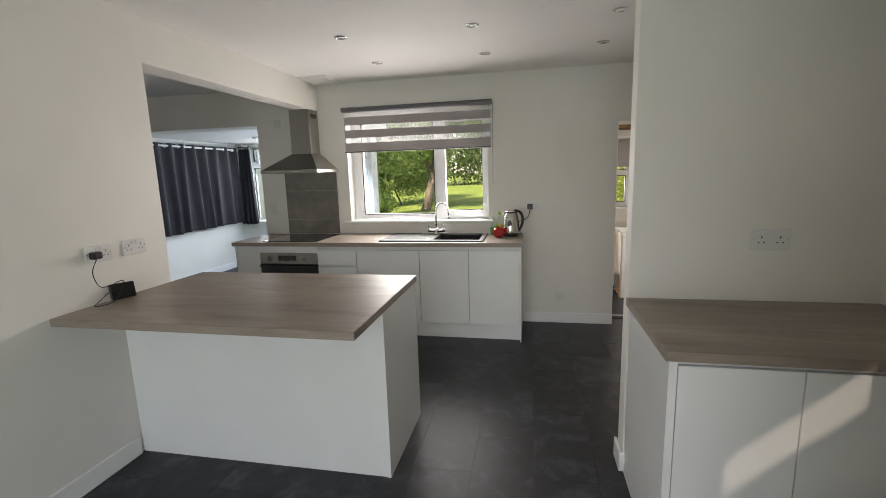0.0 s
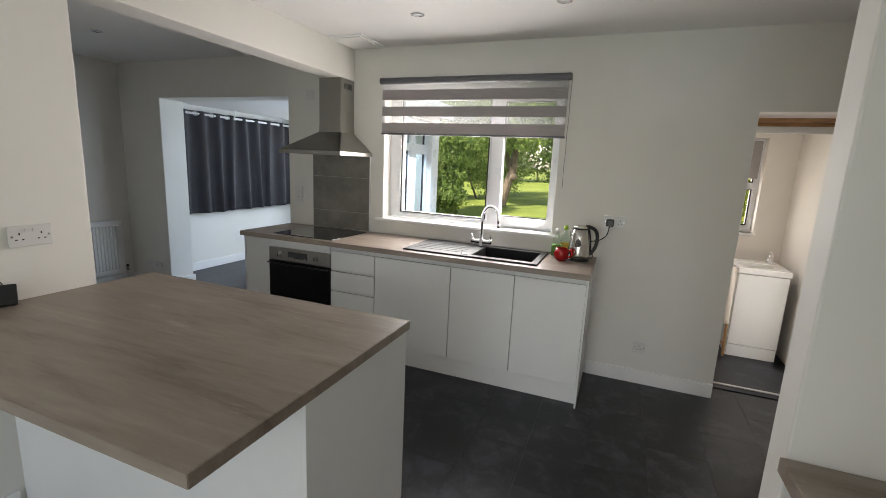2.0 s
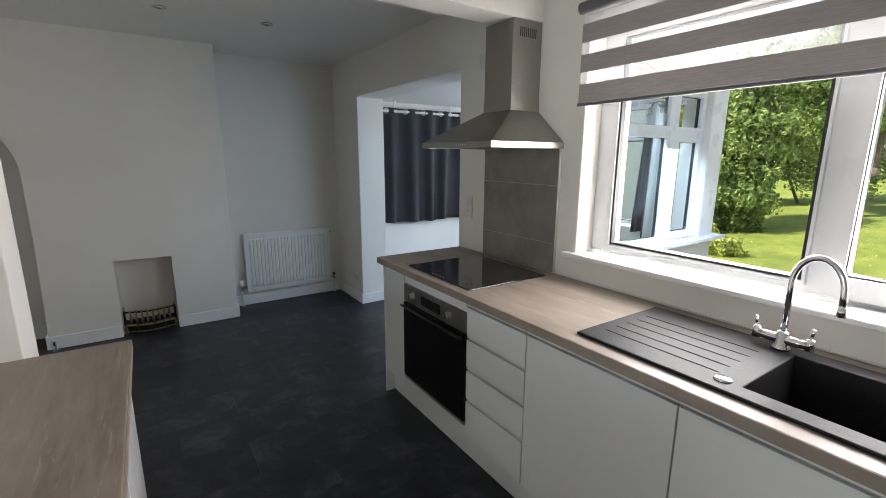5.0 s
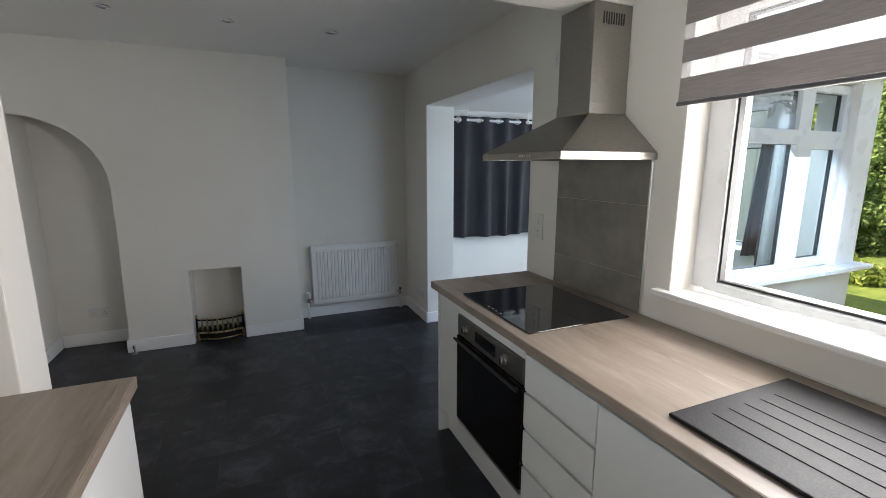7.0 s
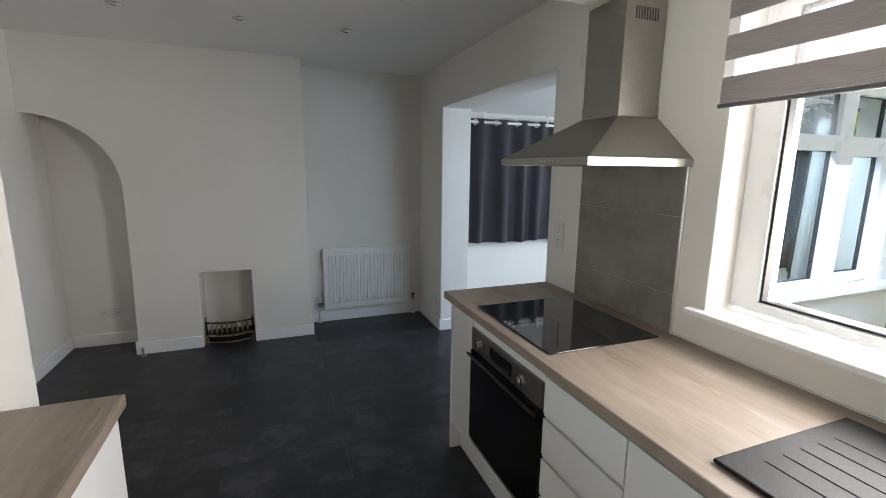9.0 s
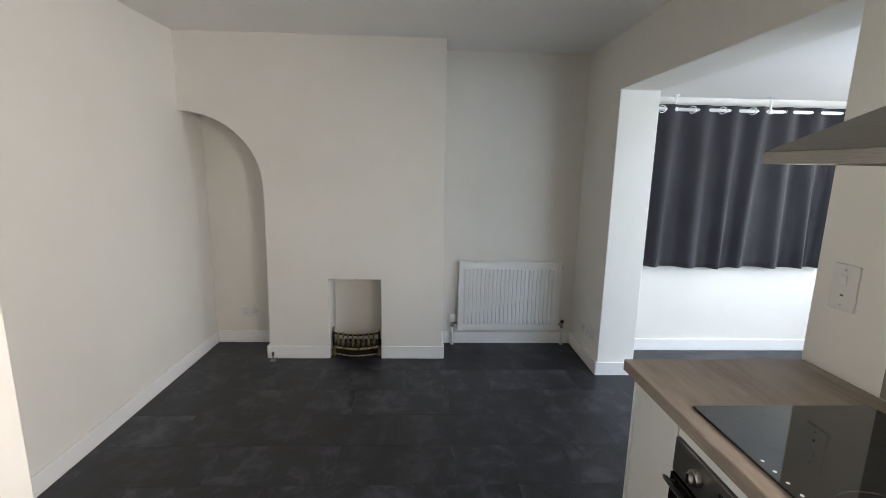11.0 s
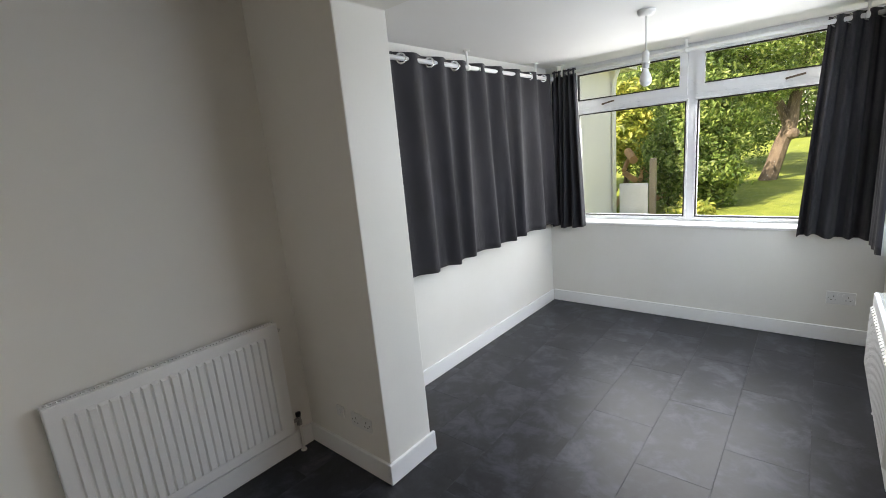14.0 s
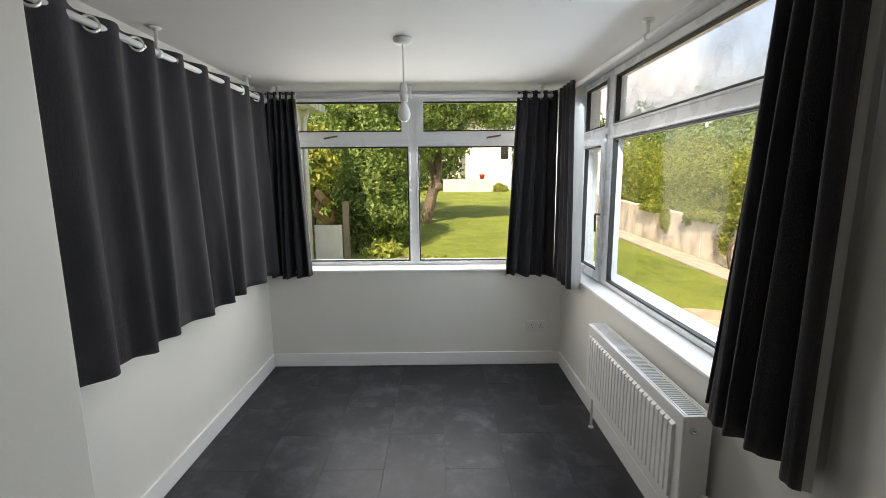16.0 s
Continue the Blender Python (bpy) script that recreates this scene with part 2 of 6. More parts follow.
def window_glass(name, tint, smear=0.0):
    """A pane: a thin clear sheet with a glossy skin."""
    m = shader(name, tint, 0.02)
    out = m.node_tree.nodes["Material Output"]
    clear, shine, both, edge = node(m, "ShaderNodeBsdfTransparent"), node(m, "ShaderNodeBsdfGlossy"), node(m, "ShaderNodeMixShader"), node(m, "ShaderNodeLayerWeight")
    clear.inputs["Color"].default_value = (*tint, 1)
    shine.inputs["Roughness"].default_value = 0.015 + smear
    power = m.node_tree.nodes.new("ShaderNodeMath")
    power.operation, power.inputs[1].default_value = "POWER", 5.0
    tie(m, edge.outputs["Facing"], power.inputs[0])
    amount = node(m, "ShaderNodeMapRange")
    amount.inputs["To Min"].default_value, amount.inputs["To Max"].default_value = 0.008, 0.26
    tie(m, power.outputs[0], amount.inputs["Value"])
    tie(m, amount.outputs["Result"], both.inputs["Fac"])
    tie(m, clear.outputs["BSDF"], both.inputs[1])
    tie(m, shine.outputs["BSDF"], both.inputs[2])
    tie(m, both.outputs["Shader"], out.inputs["Surface"])
    return m


PANE = window_glass("window_glass", (0.96, 0.98, 0.97))
BOTTLE = window_glass("clear_bottle_plastic", (0.90, 0.95, 0.92), 0.05)
SOAP = window_glass("pale_soap_liquid", (0.82, 0.90, 0.70), 0.03)
LABEL_GREEN = shader("green_paper_label", (0.10, 0.24, 0.05), 0.45)
LABEL_YELLOW = shader("yellow_paper_label", (0.55, 0.42, 0.06), 0.45)
MISTED = see_through("misted_pane", (0.76, 0.83, 0.86), 0.7, 0.2)
height, mist = node(MISTED, "ShaderNodeSeparateXYZ"), node(MISTED, "ShaderNodeMapRange")
tie(MISTED, coords(MISTED), height.inputs["Vector"])
for key, value in (("From Min", 1.80), ("From Max", 2.03), ("To Min", 0.60), ("To Max", 0.95)):
    mist.inputs[key].default_value = value
drift = node(MISTED, "ShaderNodeMath")
drift.operation, drift.inputs[2].default_value = "MULTIPLY_ADD", 1.68
drift.inputs[1].default_value = 0.5
tie(MISTED, noise_of(MISTED, 3, 4), drift.inputs[0])
level = node(MISTED, "ShaderNodeMath")
level.operation = "ADD"
tie(MISTED, height.outputs["Z"], level.inputs[0])
tie(MISTED, drift.outputs[0], level.inputs[1])
lower = node(MISTED, "ShaderNodeMath")
lower.operation, lower.inputs[1].default_value = "SUBTRACT", 1.93
tie(MISTED, level.outputs[0], lower.inputs[0])
tie(MISTED, lower.outputs[0], mist.inputs["Value"])
tie(MISTED, mist.outputs["Result"], [n for n in MISTED.node_tree.nodes if n.type == "MIX_SHADER"][1].inputs["Fac"])
# Sheet over the added ceiling slot; dims the sun patch below.
SUN_FILTER = see_through("sun_patch_filter", (0.7, 0.68, 0.62), 0.30)
OAK = shader("varnished_oak", (0.36, 0.19, 0.08), 0.35)
base(OAK, ramp(OAK, noise_of(OAK, 12, 6, (1, 8, 8)), (0.3, (0.26, 0.12, 0.045)), (0.7, (0.45, 0.25, 0.11))))
STRIP = shader("brushed_threshold_strip", (0.7, 0.7, 0.68), 0.3, 1.0)

RENDER_WHITE = paint("white_render", (0.74, 0.735, 0.72), (0.80, 0.795, 0.78), 0.85, 0.4)
RENDER_OLD = shader("stained_garden_wall", (0.6, 0.57, 0.52), 0.9)
base(RENDER_OLD, ramp(RENDER_OLD, noise_of(RENDER_OLD, 1.6, 8, (1, 1, 0.6), 0.7), (0.34, (0.26, 0.24, 0.20)), (0.46, (0.56, 0.53, 0.48)), (0.62, (0.74, 0.71, 0.66))))
relief(RENDER_OLD, noise_of(RENDER_OLD, 14, 6), 0.5, 0.01)
PATH_STONE = shader("pinkish_path_paving", (0.48, 0.42, 0.36), 0.9)
base(PATH_STONE, ramp(PATH_STONE, noise_of(PATH_STONE, 3, 8, (1, 1, 1), 0.7), (0.35, (0.36, 0.31, 0.265)), (0.65, (0.56, 0.495, 0.42))))
PATIO = shader("sandstone_patio", (0.46, 0.38, 0.28), 0.85)
base(PATIO, ramp(PATIO, noise_of(PATIO, 5, 7, (1, 1, 1), 0.65), (0.35, (0.36, 0.29, 0.21)), (0.65, (0.52, 0.44, 0.34))))
GRASS = shader("mown_lawn", (0.10, 0.20, 0.03), 0.9)
turf = mix(GRASS, 0.55, mix(GRASS, 0.5, noise_of(GRASS, 0.7, 6), noise_of(GRASS, 5.0, 6, (1, 0.6, 1), 0.7)), noise_of(GRASS, 26, 8, (1, 1, 1), 0.75))
base(GRASS, ramp(GRASS, turf, (0.40, (0.082, 0.135, 0.016)), (0.5, (0.172, 0.240, 0.033)), (0.60, (0.31, 0.355, 0.070))))
relief(GRASS, noise_of(GRASS, 70, 6), 0.9, 0.03)
BARK = shader("bark", (0.14, 0.10, 0.07), 0.95)
base(BARK, ramp(BARK, noise_of(BARK, 9, 7, (1, 1, 0.3), 0.7), (0.35, (0.065, 0.052, 0.040)), (0.65, (0.20, 0.160, 0.122))))
relief(BARK, noise_of(BARK, 14, 6, (1, 1, 0.3)), 0.9, 0.03)
ROOF = shader("dark_roof_tile", (0.10, 0.09, 0.085), 0.85)
# Roof colour; also greys the far low wall in place of shade.
PALE_ROOF_AND_SHADE = paint("weathered_roof_and_wall_shade", (0.42, 0.42, 0.42), (0.55, 0.55, 0.54), 0.85, 0.4)
CAR_PAINT = shader("white_car_paint", (0.72, 0.73, 0.74), 0.25)
TYRE = shader("tyre_rubber", (0.02, 0.02, 0.02), 0.8)
LOG = paint("cut_log_wood", (0.38, 0.22, 0.10), (0.48, 0.32, 0.17), 0.9, 0.5)
POST_WOOD = paint("weathered_post_wood", (0.24, 0.20, 0.15), (0.32, 0.27, 0.21), 0.9, 0.4)
FLAG_RED = shader("red_flower_pot", (0.5, 0.05, 0.03), 0.6)


def leaf_paint(name, dark, mid, light):
    m = shader(name, mid, 0.5, 0.0)
    g = node(m, "ShaderNodeNewGeometry")
    base(m, ramp(m, g.outputs["Random Per Island"], (0.0, dark), (0.55, mid), (1.0, light)))
    out, bs = m.node_tree.nodes["Material Output"], m.node_tree.nodes["Principled BSDF"]
    thin, both = node(m, "ShaderNodeBsdfTranslucent"), node(m, "ShaderNodeMixShader")
    tie(m, ramp(m, g.outputs["Random Per Island"], (0.0, mid), (1.0, light)), thin.inputs["Color"])
    both.inputs["Fac"].default_value = 0.38
    tie(m, bs.outputs["BSDF"], both.inputs[1])
    tie(m, thin.outputs["BSDF"], both.inputs[2])
    tie(m, both.outputs["Shader"], out.inputs["Surface"])
    return m


LEAF = leaf_paint("hedge_leaf", (0.042, 0.095, 0.024), (0.140, 0.245, 0.056), (0.330, 0.420, 0.130))
LEAF_DARK = leaf_paint("wood_leaf", (0.018, 0.045, 0.012), (0.055, 0.115, 0.024), (0.150, 0.220, 0.055))
LEAF_GOLD = leaf_paint("yellowing_leaf", (0.085, 0.135, 0.026), (0.240, 0.320, 0.062), (0.500, 0.500, 0.125))


# ---- building helpers ----
def part(name, bm, material, parent=None, label="", smooth=False):
    """Links a bmesh as one mesh object, under a thing or a part when one is given."""
    me = bpy.data.meshes.new(name)
    bmesh.ops.recalc_face_normals(bm, faces=bm.faces)
    bm.to_mesh(me)
    bm.free()
    me.materials.append(material)
    if smooth:
        for p in me.polygons:
            p.use_smooth = True
    ob = new(name, me)
    if parent:
        ob.parent = parent
        ob.matrix_parent_inverse = Matrix.Translation(parent.location).inverted()
    if label:
        tagged(ob, label)
    return ob


def thing(name, at, label, category, group=""):
    """An Empty at the thing's base; its parts are given in world metres."""
    ob = new(name)
    ob.empty_display_size, ob.location = 0.05, at
    return tagged(ob, label, category, group)


def setting(ob, label, category):
    return tagged(ob, label, category, kind="structure")


def box(bm, x0, x1, y0, y1, z0, z1, bevel=0.0, seg=2):
    r = bmesh.ops.create_cube(bm, size=1.0, matrix=Matrix.LocRotScale(((x0 + x1) / 2, (y0 + y1) / 2, (z0 + z1) / 2), None, (abs(x1 - x0), abs(y1 - y0), abs(z1 - z0))))
    if bevel:
        edges = {e for v in r["verts"] for e in v.link_edges}
        bmesh.ops.bevel(bm, geom=list(edges), offset=bevel, segments=seg, affect="EDGES", profile=0.5)
    return bm


def block(x0, x1, y0, y1, z0, z1, bevel=0.0, seg=2):
    return box(bmesh.new(), x0, x1, y0, y1, z0, z1, bevel, seg)


def rod(bm, a, b, r, r2=None, seg=16, caps=True):
    a, b = Vector(a), Vector(b)
    m = Matrix.Translation((a + b) / 2) @ (b - a).to_track_quat("Z", "Y").to_matrix().to_4x4()
    bmesh.ops.create_cone(bm, cap_ends=caps, segments=seg, radius1=r, radius2=r if r2 is None else r2, depth=(b - a).length, matrix=m)
    return bm


def sweep(bm, points, r, seg=10, closed=False):
    """A round tube along points; r is one radius or one for each point."""
    pts = [Vector(p) for p in points]
    n = len(pts)
    rs = r if isinstance(r, (list, tuple)) else [r] * n
    rings, up = [], Vector((0.137, 0.31, 0.94)).normalized()
    for i, p in enumerate(pts):
        d = (pts[(i + 1) % n] - pts[i - 1]) if closed or 0 < i < n - 1 else (pts[1] - pts[0] if i == 0 else pts[-1] - pts[-2])
        d.normalize()
        s = d.cross(up)
        if s.length < 0.05:
            s = d.cross(Vector((1, 0, 0)))
        s.normalize()
        u = s.cross(d)
        up = u
        rings.append([bm.verts.new(p + rs[i] * (math.cos(a) * s + math.sin(a) * u)) for a in (2 * math.pi * k / seg for k in range(seg))])
    for i in range(n if closed else n - 1):
        a, b = rings[i], rings[(i + 1) % n]
        for k in range(seg):
            bm.faces.new((a[k], a[(k + 1) % seg], b[(k + 1) % seg], b[k]))
    if not closed:
        bm.faces.new(rings[0][::-1])
        bm.faces.new(rings[-1])
    return bm


def lathe(bm, profile, at=(0, 0, 0), seg=28):
    """Turns (radius, height) pairs round the z axis."""
    rings = []
    for r, z in profile:
        rings.append([bm.verts.new((at[0] + r * math.cos(2 * math.pi * k / seg), at[1] + r * math.sin(2 * math.pi * k / seg), at[2] + z)) for k in range(seg)])
    for a, b in zip(rings, rings[1:]):
        for k in range(seg):
            bm.faces.new((a[k], a[(k + 1) % seg], b[(k + 1) % seg], b[k]))
    if profile[0][0] > 1e-4:
        bm.faces.new(rings[0][::-1])
    if profile[-1][0] > 1e-4:
        bm.faces.new(rings[-1])
    bmesh.ops.remove_doubles(bm, verts=bm.verts, dist=1e-5)
    return bm


def smoothed(points, steps=8):
    """A smooth line through points."""
    pts = [Vector(p) for p in points]
    pts = [2 * pts[0] - pts[1], *pts, 2 * pts[-1] - pts[-2]]
    out = []
    for a, b, c, d in zip(pts, pts[1:], pts[2:], pts[3:]):
        for k in range(steps):
            t = k / steps
            out.append(0.5 * (2 * b + (c - a) * t + (2 * a - 5 * b + 4 * c - d) * t * t + (3 * b - a - 3 * c + d) * t ** 3))
    return out + [pts[-2]]


def slab(axis, low, high, u0, u1, v0, v1, holes=()):
    """A slab with clean rectangular holes, thick along axis from low to high; u, v are the other two axes in order."""
    us = sorted({u0, u1, *(h[0] for h in holes), *(h[1] for h in holes)})
    vs = sorted({v0, v1, *(h[2] for h in holes), *(h[3] for h in holes)})
    us, vs = [u for u in us if u0 <= u <= u1], [v for v in vs if v0 <= v <= v1]

    def full(i, j):
        if not (0 <= i < len(us) - 1 and 0 <= j < len(vs) - 1):
            return False
        u, v = (us[i] + us[i + 1]) / 2, (vs[j] + vs[j + 1]) / 2
        return not any(a < u < b and c < v < d for a, b, c, d in holes)

    bm, made = bmesh.new(), {}

    def vert(u, v, w):
        if (u, v, w) not in made:
            p = [u, v]
            p.insert("xyz".index(axis), w)
            made[(u, v, w)] = bm.verts.new(p)
        return made[(u, v, w)]

    for i in range(len(us) - 1):
        for j in range(len(vs) - 1):
            if not full(i, j):
                continue
            a, b, c, d = us[i], us[i + 1], vs[j], vs[j + 1]
            for w in (low, high):
                bm.faces.new([vert(a, c, w), vert(b, c, w), vert(b, d, w), vert(a, d, w)])
            for (di, dj), (p, q) in {(-1, 0): ((a, c), (a, d)), (1, 0): ((b, c), (b, d)), (0, -1): ((a, c), (b, c)), (0, 1): ((a, d), (b, d))}.items():
                if not full(i + di, j + dj):
                    bm.faces.new([vert(*p, low), vert(*q, low), vert(*q, high), vert(*p, high)])
    return bm


def soften(ob, width=0.004, seg=2):
    mod = ob.modifiers.new("worn_edge", "BEVEL")
    mod.width, mod.segments, mod.limit_method, mod.angle_limit = width, seg, "ANGLE", radians(40)
    return ob


# ---- the house ----
TOP = 2.445            # ceiling of kitchen and dining end
SUN_TOP = 2.112       # ceiling of the sunroom
NORTH, NORTH_OUT = 5.02, 5.30
WEST, EAST, SOUTH = -5.50, 1.20, -1.90

wall_north = soften(part("wall_north", slab("y", NORTH, NORTH_OUT, -5.78, 1.45, -0.3, 2.7, [
    (-4.876, -3.175, -0.31, 2.076), (-2.16, -0.705, 1.035, 2.10), (0.50, 1.19, -0.31, 1.938)]), WALL), 0.006)
for v in wall_north.data.vertices:
    if abs(v.co.x + 3.175) < 0.001 and v.co.y > 5.2 and v.co.z < 2.2:
        v.co.x = -3.100     # the jamb is splayed towards the sunroom wall
setting(wall_north, "off-white painted plaster wall with window and openings", "wall")
setting(part("wall_west", slab("x", -5.78, WEST, 1.70, NORTH + 0.1, -0.3, 2.7), WALL), "off-white painted plaster alcove wall", "wall")
setting(part("wall_south_dining", slab("y", 1.71, 1.913, WEST - 0.1, -2.60, -0.29, 2.69), WALL), "off-white painted plaster side wall", "wall")
setting(soften(part("wall_nib", slab("x", -2.64, -2.46, SOUTH, NORTH + 0.1, -0.28, 2.68, [(2.88, NORTH + 0.2, -0.29, 2.187)]), WALL), 0.005), "off-white painted wall ending at the island, with beam", "wall")
setting(part("wall_east", slab("x", EAST, 1.28, SOUTH, NORTH + 0.1, -0.3, 2.7), WALL), "off-white painted plaster end wall", "wall")
setting(part("wall_south", slab("y", -2.15, SOUTH, -2.64, 1.45, -0.3, 2.7, [(-1.8, 0.8, 0.02, 2.08)]), WALL), "off-white painted wall with garden door opening", "wall")
# Two unseen walls, added to block the south lamp from the sideboard nook.
setting(part("wall_return_low", slab("y", 0.90, 1.00, 0.15, 0.374, -0.02, 1.62), WALL), "added unseen low wall shading the sideboard nook", "wall")
setting(part("wall_return", slab("y", 0.90, 1.00, 0.375, EAST - 0.001, -0.02, 2.5), WALL), "added unseen wall shading the sideboard nook", "wall")
setting(soften(part("wall_partition", slab("y", 2.763, 2.873, 0.172, EAST + 0.05, -0.02, 2.5), WALL), 0.006), "off-white painted partition wall behind the sideboard", "wall")

# chimney breast with the arched niche and the small fireplace
bm = bmesh.new()
arch = [(2.488 - 0.573 + 0.573 * math.sin(a), 1.36 + 0.54 * math.cos(a)) for a in (math.pi / 2 * k / 18 for k in range(19))]
outline = [(3.85, -0.02), (3.85, 2.5), (1.88, 2.5), (1.88, 1.90), *arch, (2.488, 0.9), (2.472, -0.02), (2.952, -0.02), (2.952, 0.655), (3.363, 0.655), (3.363, -0.02)]
near = [bm.verts.new((-5.17, y, z)) for y, z in outline]
back = [bm.verts.new((WEST - 0.05, y, z)) for y, z in outline]
bm.faces.new(near)
bm.faces.new(back[::-1])
for k in range(len(outline)):
    n = (k + 1) % len(outline)
    bm.faces.new((near[k], back[k], back[n], near[n]))
breast = soften(part("chimney_breast", bm, WALL), 0.003)
setting(breast, "off-white plastered chimney breast with arched niche", "chimney breast")
setting(part("fireplace_back", block(-5.48, -5.42, 2.953, 3.362, -0.01, 0.654), WALL), "plastered back of the small fireplace", "fireplace")

setting(part("ceiling", slab("z", TOP, TOP + 0.12, -5.7, 1.4, 1.25, 5.2), CEILING), "matt white plaster ceiling", "ceiling")
setting(part("ceiling_sunroom", block(-5.45, -2.95, NORTH_OUT - 0.02, 7.85, SUN_TOP, SUN_TOP + 0.06), CEILING), "matt white sunroom ceiling", "ceiling")

# sunroom shell
SW, SE, SN = -5.348, -3.087, 7.656
setting(part("wall_sunroom_west", slab("x", SW - 0.2, SW, NORTH_OUT - 0.05, 7.9, -0.3, 2.2), WALL), "off-white painted sunroom side wall", "wall")
setting(soften(part("wall_sunroom_north", slab("y", SN, SN + 0.25, SW - 0.05, -2.862, -0.3, 2.2, [(-5.24, -3.14, 0.765, 2.16)]), WALL)), "off-white painted sunroom wall under the window", "wall")
setting(soften(part("wall_sunroom_east", slab("x", SE, -2.86, NORTH_OUT - 0.05, SN + 0.05, -0.3, 2.2, [(5.42, 7.64, 0.765, 2.12)]), WALL)), "off-white painted sunroom wall under the window", "wall")
roof = thing("sunroom_roof", (-4.1, 6.6, 2.2), "flat white-edged roof over the sunroom", "roof")
part("deck", block(-5.6, -2.8, NORTH_OUT + 0.002, 8.0, 2.205, 2.30), ROOF, roof)
part("fascia", slab("z", 2.18, 2.38, -5.68, -2.72, NORTH_OUT + 0.002, 8.08, [(-5.6, -2.8, NORTH_OUT - 0.1, 8.0)]), UPVC, roof)

# roof over the main part; thin flat roof behind, with an added sun slot
upper = thing("house_roof", (-2.1, 3.6, 2.7), "dark tiled hipped roof of the house", "roof")
bm = bmesh.new()
ridge = [bm.verts.new(p) for p in ((-6.1, 1.5, 2.72), (1.8, 1.5, 2.72), (1.8, 5.62, 2.72), (-6.1, 5.62, 2.72), (-4.2, 3.56, 4.1), (-0.1, 3.56, 4.1))]
for f in ((0, 1, 5, 4), (1, 2, 5), (2, 3, 4, 5), (3, 0, 4), (3, 2, 1, 0)):
    bm.faces.new([ridge[i] for i in f])
part("tiles", bm, ROOF, upper)
part("eaves_board", block(-6.12, 1.82, 5.622, 5.645, 2.60, 2.76, 0.004), UPVC, upper)
bm = bmesh.new()
outer = ((-2.7, SOUTH - 0.2), (1.4, SOUTH - 0.2), (1.4, 1.249), (-2.7, 1.249))
# Unseen slanted slot, cut to shape the sun patch on the sideboard.
inner = ((-0.351, 0.045), (0.335, 0.525), (0.215, 0.560), (-0.303, 0.198))
lo = [[bm.verts.new((x, y, TOP)) for x, y in ring] for ring in (outer, inner)]
hi = [[bm.verts.new((x, y, TOP + 0.02)) for x, y in ring] for ring in (outer, inner)]
for k in range(4):
    n = (k + 1) % 4
    bm.faces.new((lo[0][k], lo[0][n], lo[1][n], lo[1][k]))
    bm.faces.new((hi[0][k], hi[0][n], hi[1][n], hi[1][k]))
    bm.faces.new((lo[0][k], lo[0][n], hi[0][n], hi[0][k]))
    bm.faces.new((lo[1][k], lo[1][n], hi[1][n], hi[1][k]))
setting(part("ceiling_flat", bm, CEILING), "matt white ceiling with an added slot for the sun patch", "ceiling")
light_slot = thing("rooflight", (0.0, 0.3, TOP + 0.02), "added unseen slot pane that dims the sideboard's sun patch", "rooflight")
part("obscured_pane", block(-0.45, 0.45, -0.05, 0.70, TOP + 0.0215, TOP + 0.0235), SUN_FILTER, light_slot)

# lobby behind the kitchen doorway
setting(part("wall_lobby_north", slab("y", 6.60, 6.80, 0.20, 1.45, -0.3, 2.4, [(0.30, 0.955, 1.02, 1.90)]), LOBBY), "cream painted lobby wall with window", "wall")
setting(part("wall_lobby_west", slab("x", 0.20, 0.38, NORTH_OUT + 0.001, 6.599, -0.3, 2.4), LOBBY), "cream painted lobby wall", "wall")
setting(part("wall_lobby_east", slab("x", EAST, 1.45, NORTH_OUT + 0.001, 6.599, -0.3, 2.4, [(5.34, 5.80, 0.0, 2.0)]), LOBBY), "cream painted lobby wall with glazed door", "wall")
setting(part("ceiling_lobby", block(0.2, 1.4, NORTH_OUT + 0.002, 6.65, 2.0, 2.1), CEILING), "white lobby ceiling", "ceiling")
setting(part("floor_lobby", block(0.382, 1.198, 5.22, 6.598, -0.06, -0.001), SLATE), "charcoal slate-look vinyl lobby floor", "floor")
setting(part("threshold", block(0.505, 1.185, 5.285, 5.312, 0.0, 0.006, 0.002), STRIP), "brushed metal threshold strip in the doorway", "threshold")
lining = thing("door_lining", (0.85, 5.25, 1.87), "varnished oak head of the lobby doorway", "door frame")
lining["kind"] = "structure"
part("head", block(0.502, 1.188, 5.20, 5.26, 1.902, 1.926, 0.003), OAK, lining)
part("stop", block(0.502, 1.188, 5.255, 5.298, 1.880, 1.912, 0.003), OAK, lining)
part("lintel_board", block(0.502, 1.188, 5.275, 5.297, 1.835, 1.879, 0.002), SATIN, lining, "white painted board")
part("jamb", block(1.150, 1.188, 5.20, 5.298, 0.0, 1.87, 0.003), OAK, lining)


# ---- skirting boards ----
def skirting(name, runs, parent_label="white painted skirting board"):
    """Runs of (x0, x1, y0, y1): plain boards with a rounded top."""
    bm = bmesh.new()
    for x0, x1, y0, y1 in runs:
        box(bm, x0, x1, y0, y1, 0.0005, 0.105, 0.004)
    return setting(part(name, bm, SATIN), parent_label, "skirting")


T = 0.016
skirting("baseboard", [(-0.352, 0.499, NORTH - T, NORTH)])
skirting("baseboard", [(-5.498, -4.877, NORTH - T, NORTH)])
skirting("baseboard", [(-4.876, -4.876 + T, NORTH - T + 0.001, NORTH_OUT + 0.02)])
skirting("baseboard", [(-5.499, -5.499 + T, 3.852, NORTH - T - 0.001)])
skirting("baseboard", [(-5.169, -5.169 + T, 2.457, 2.951), ])
skirting("baseboard", [(-5.169, -5.169 + T, 3.364, 3.868)])
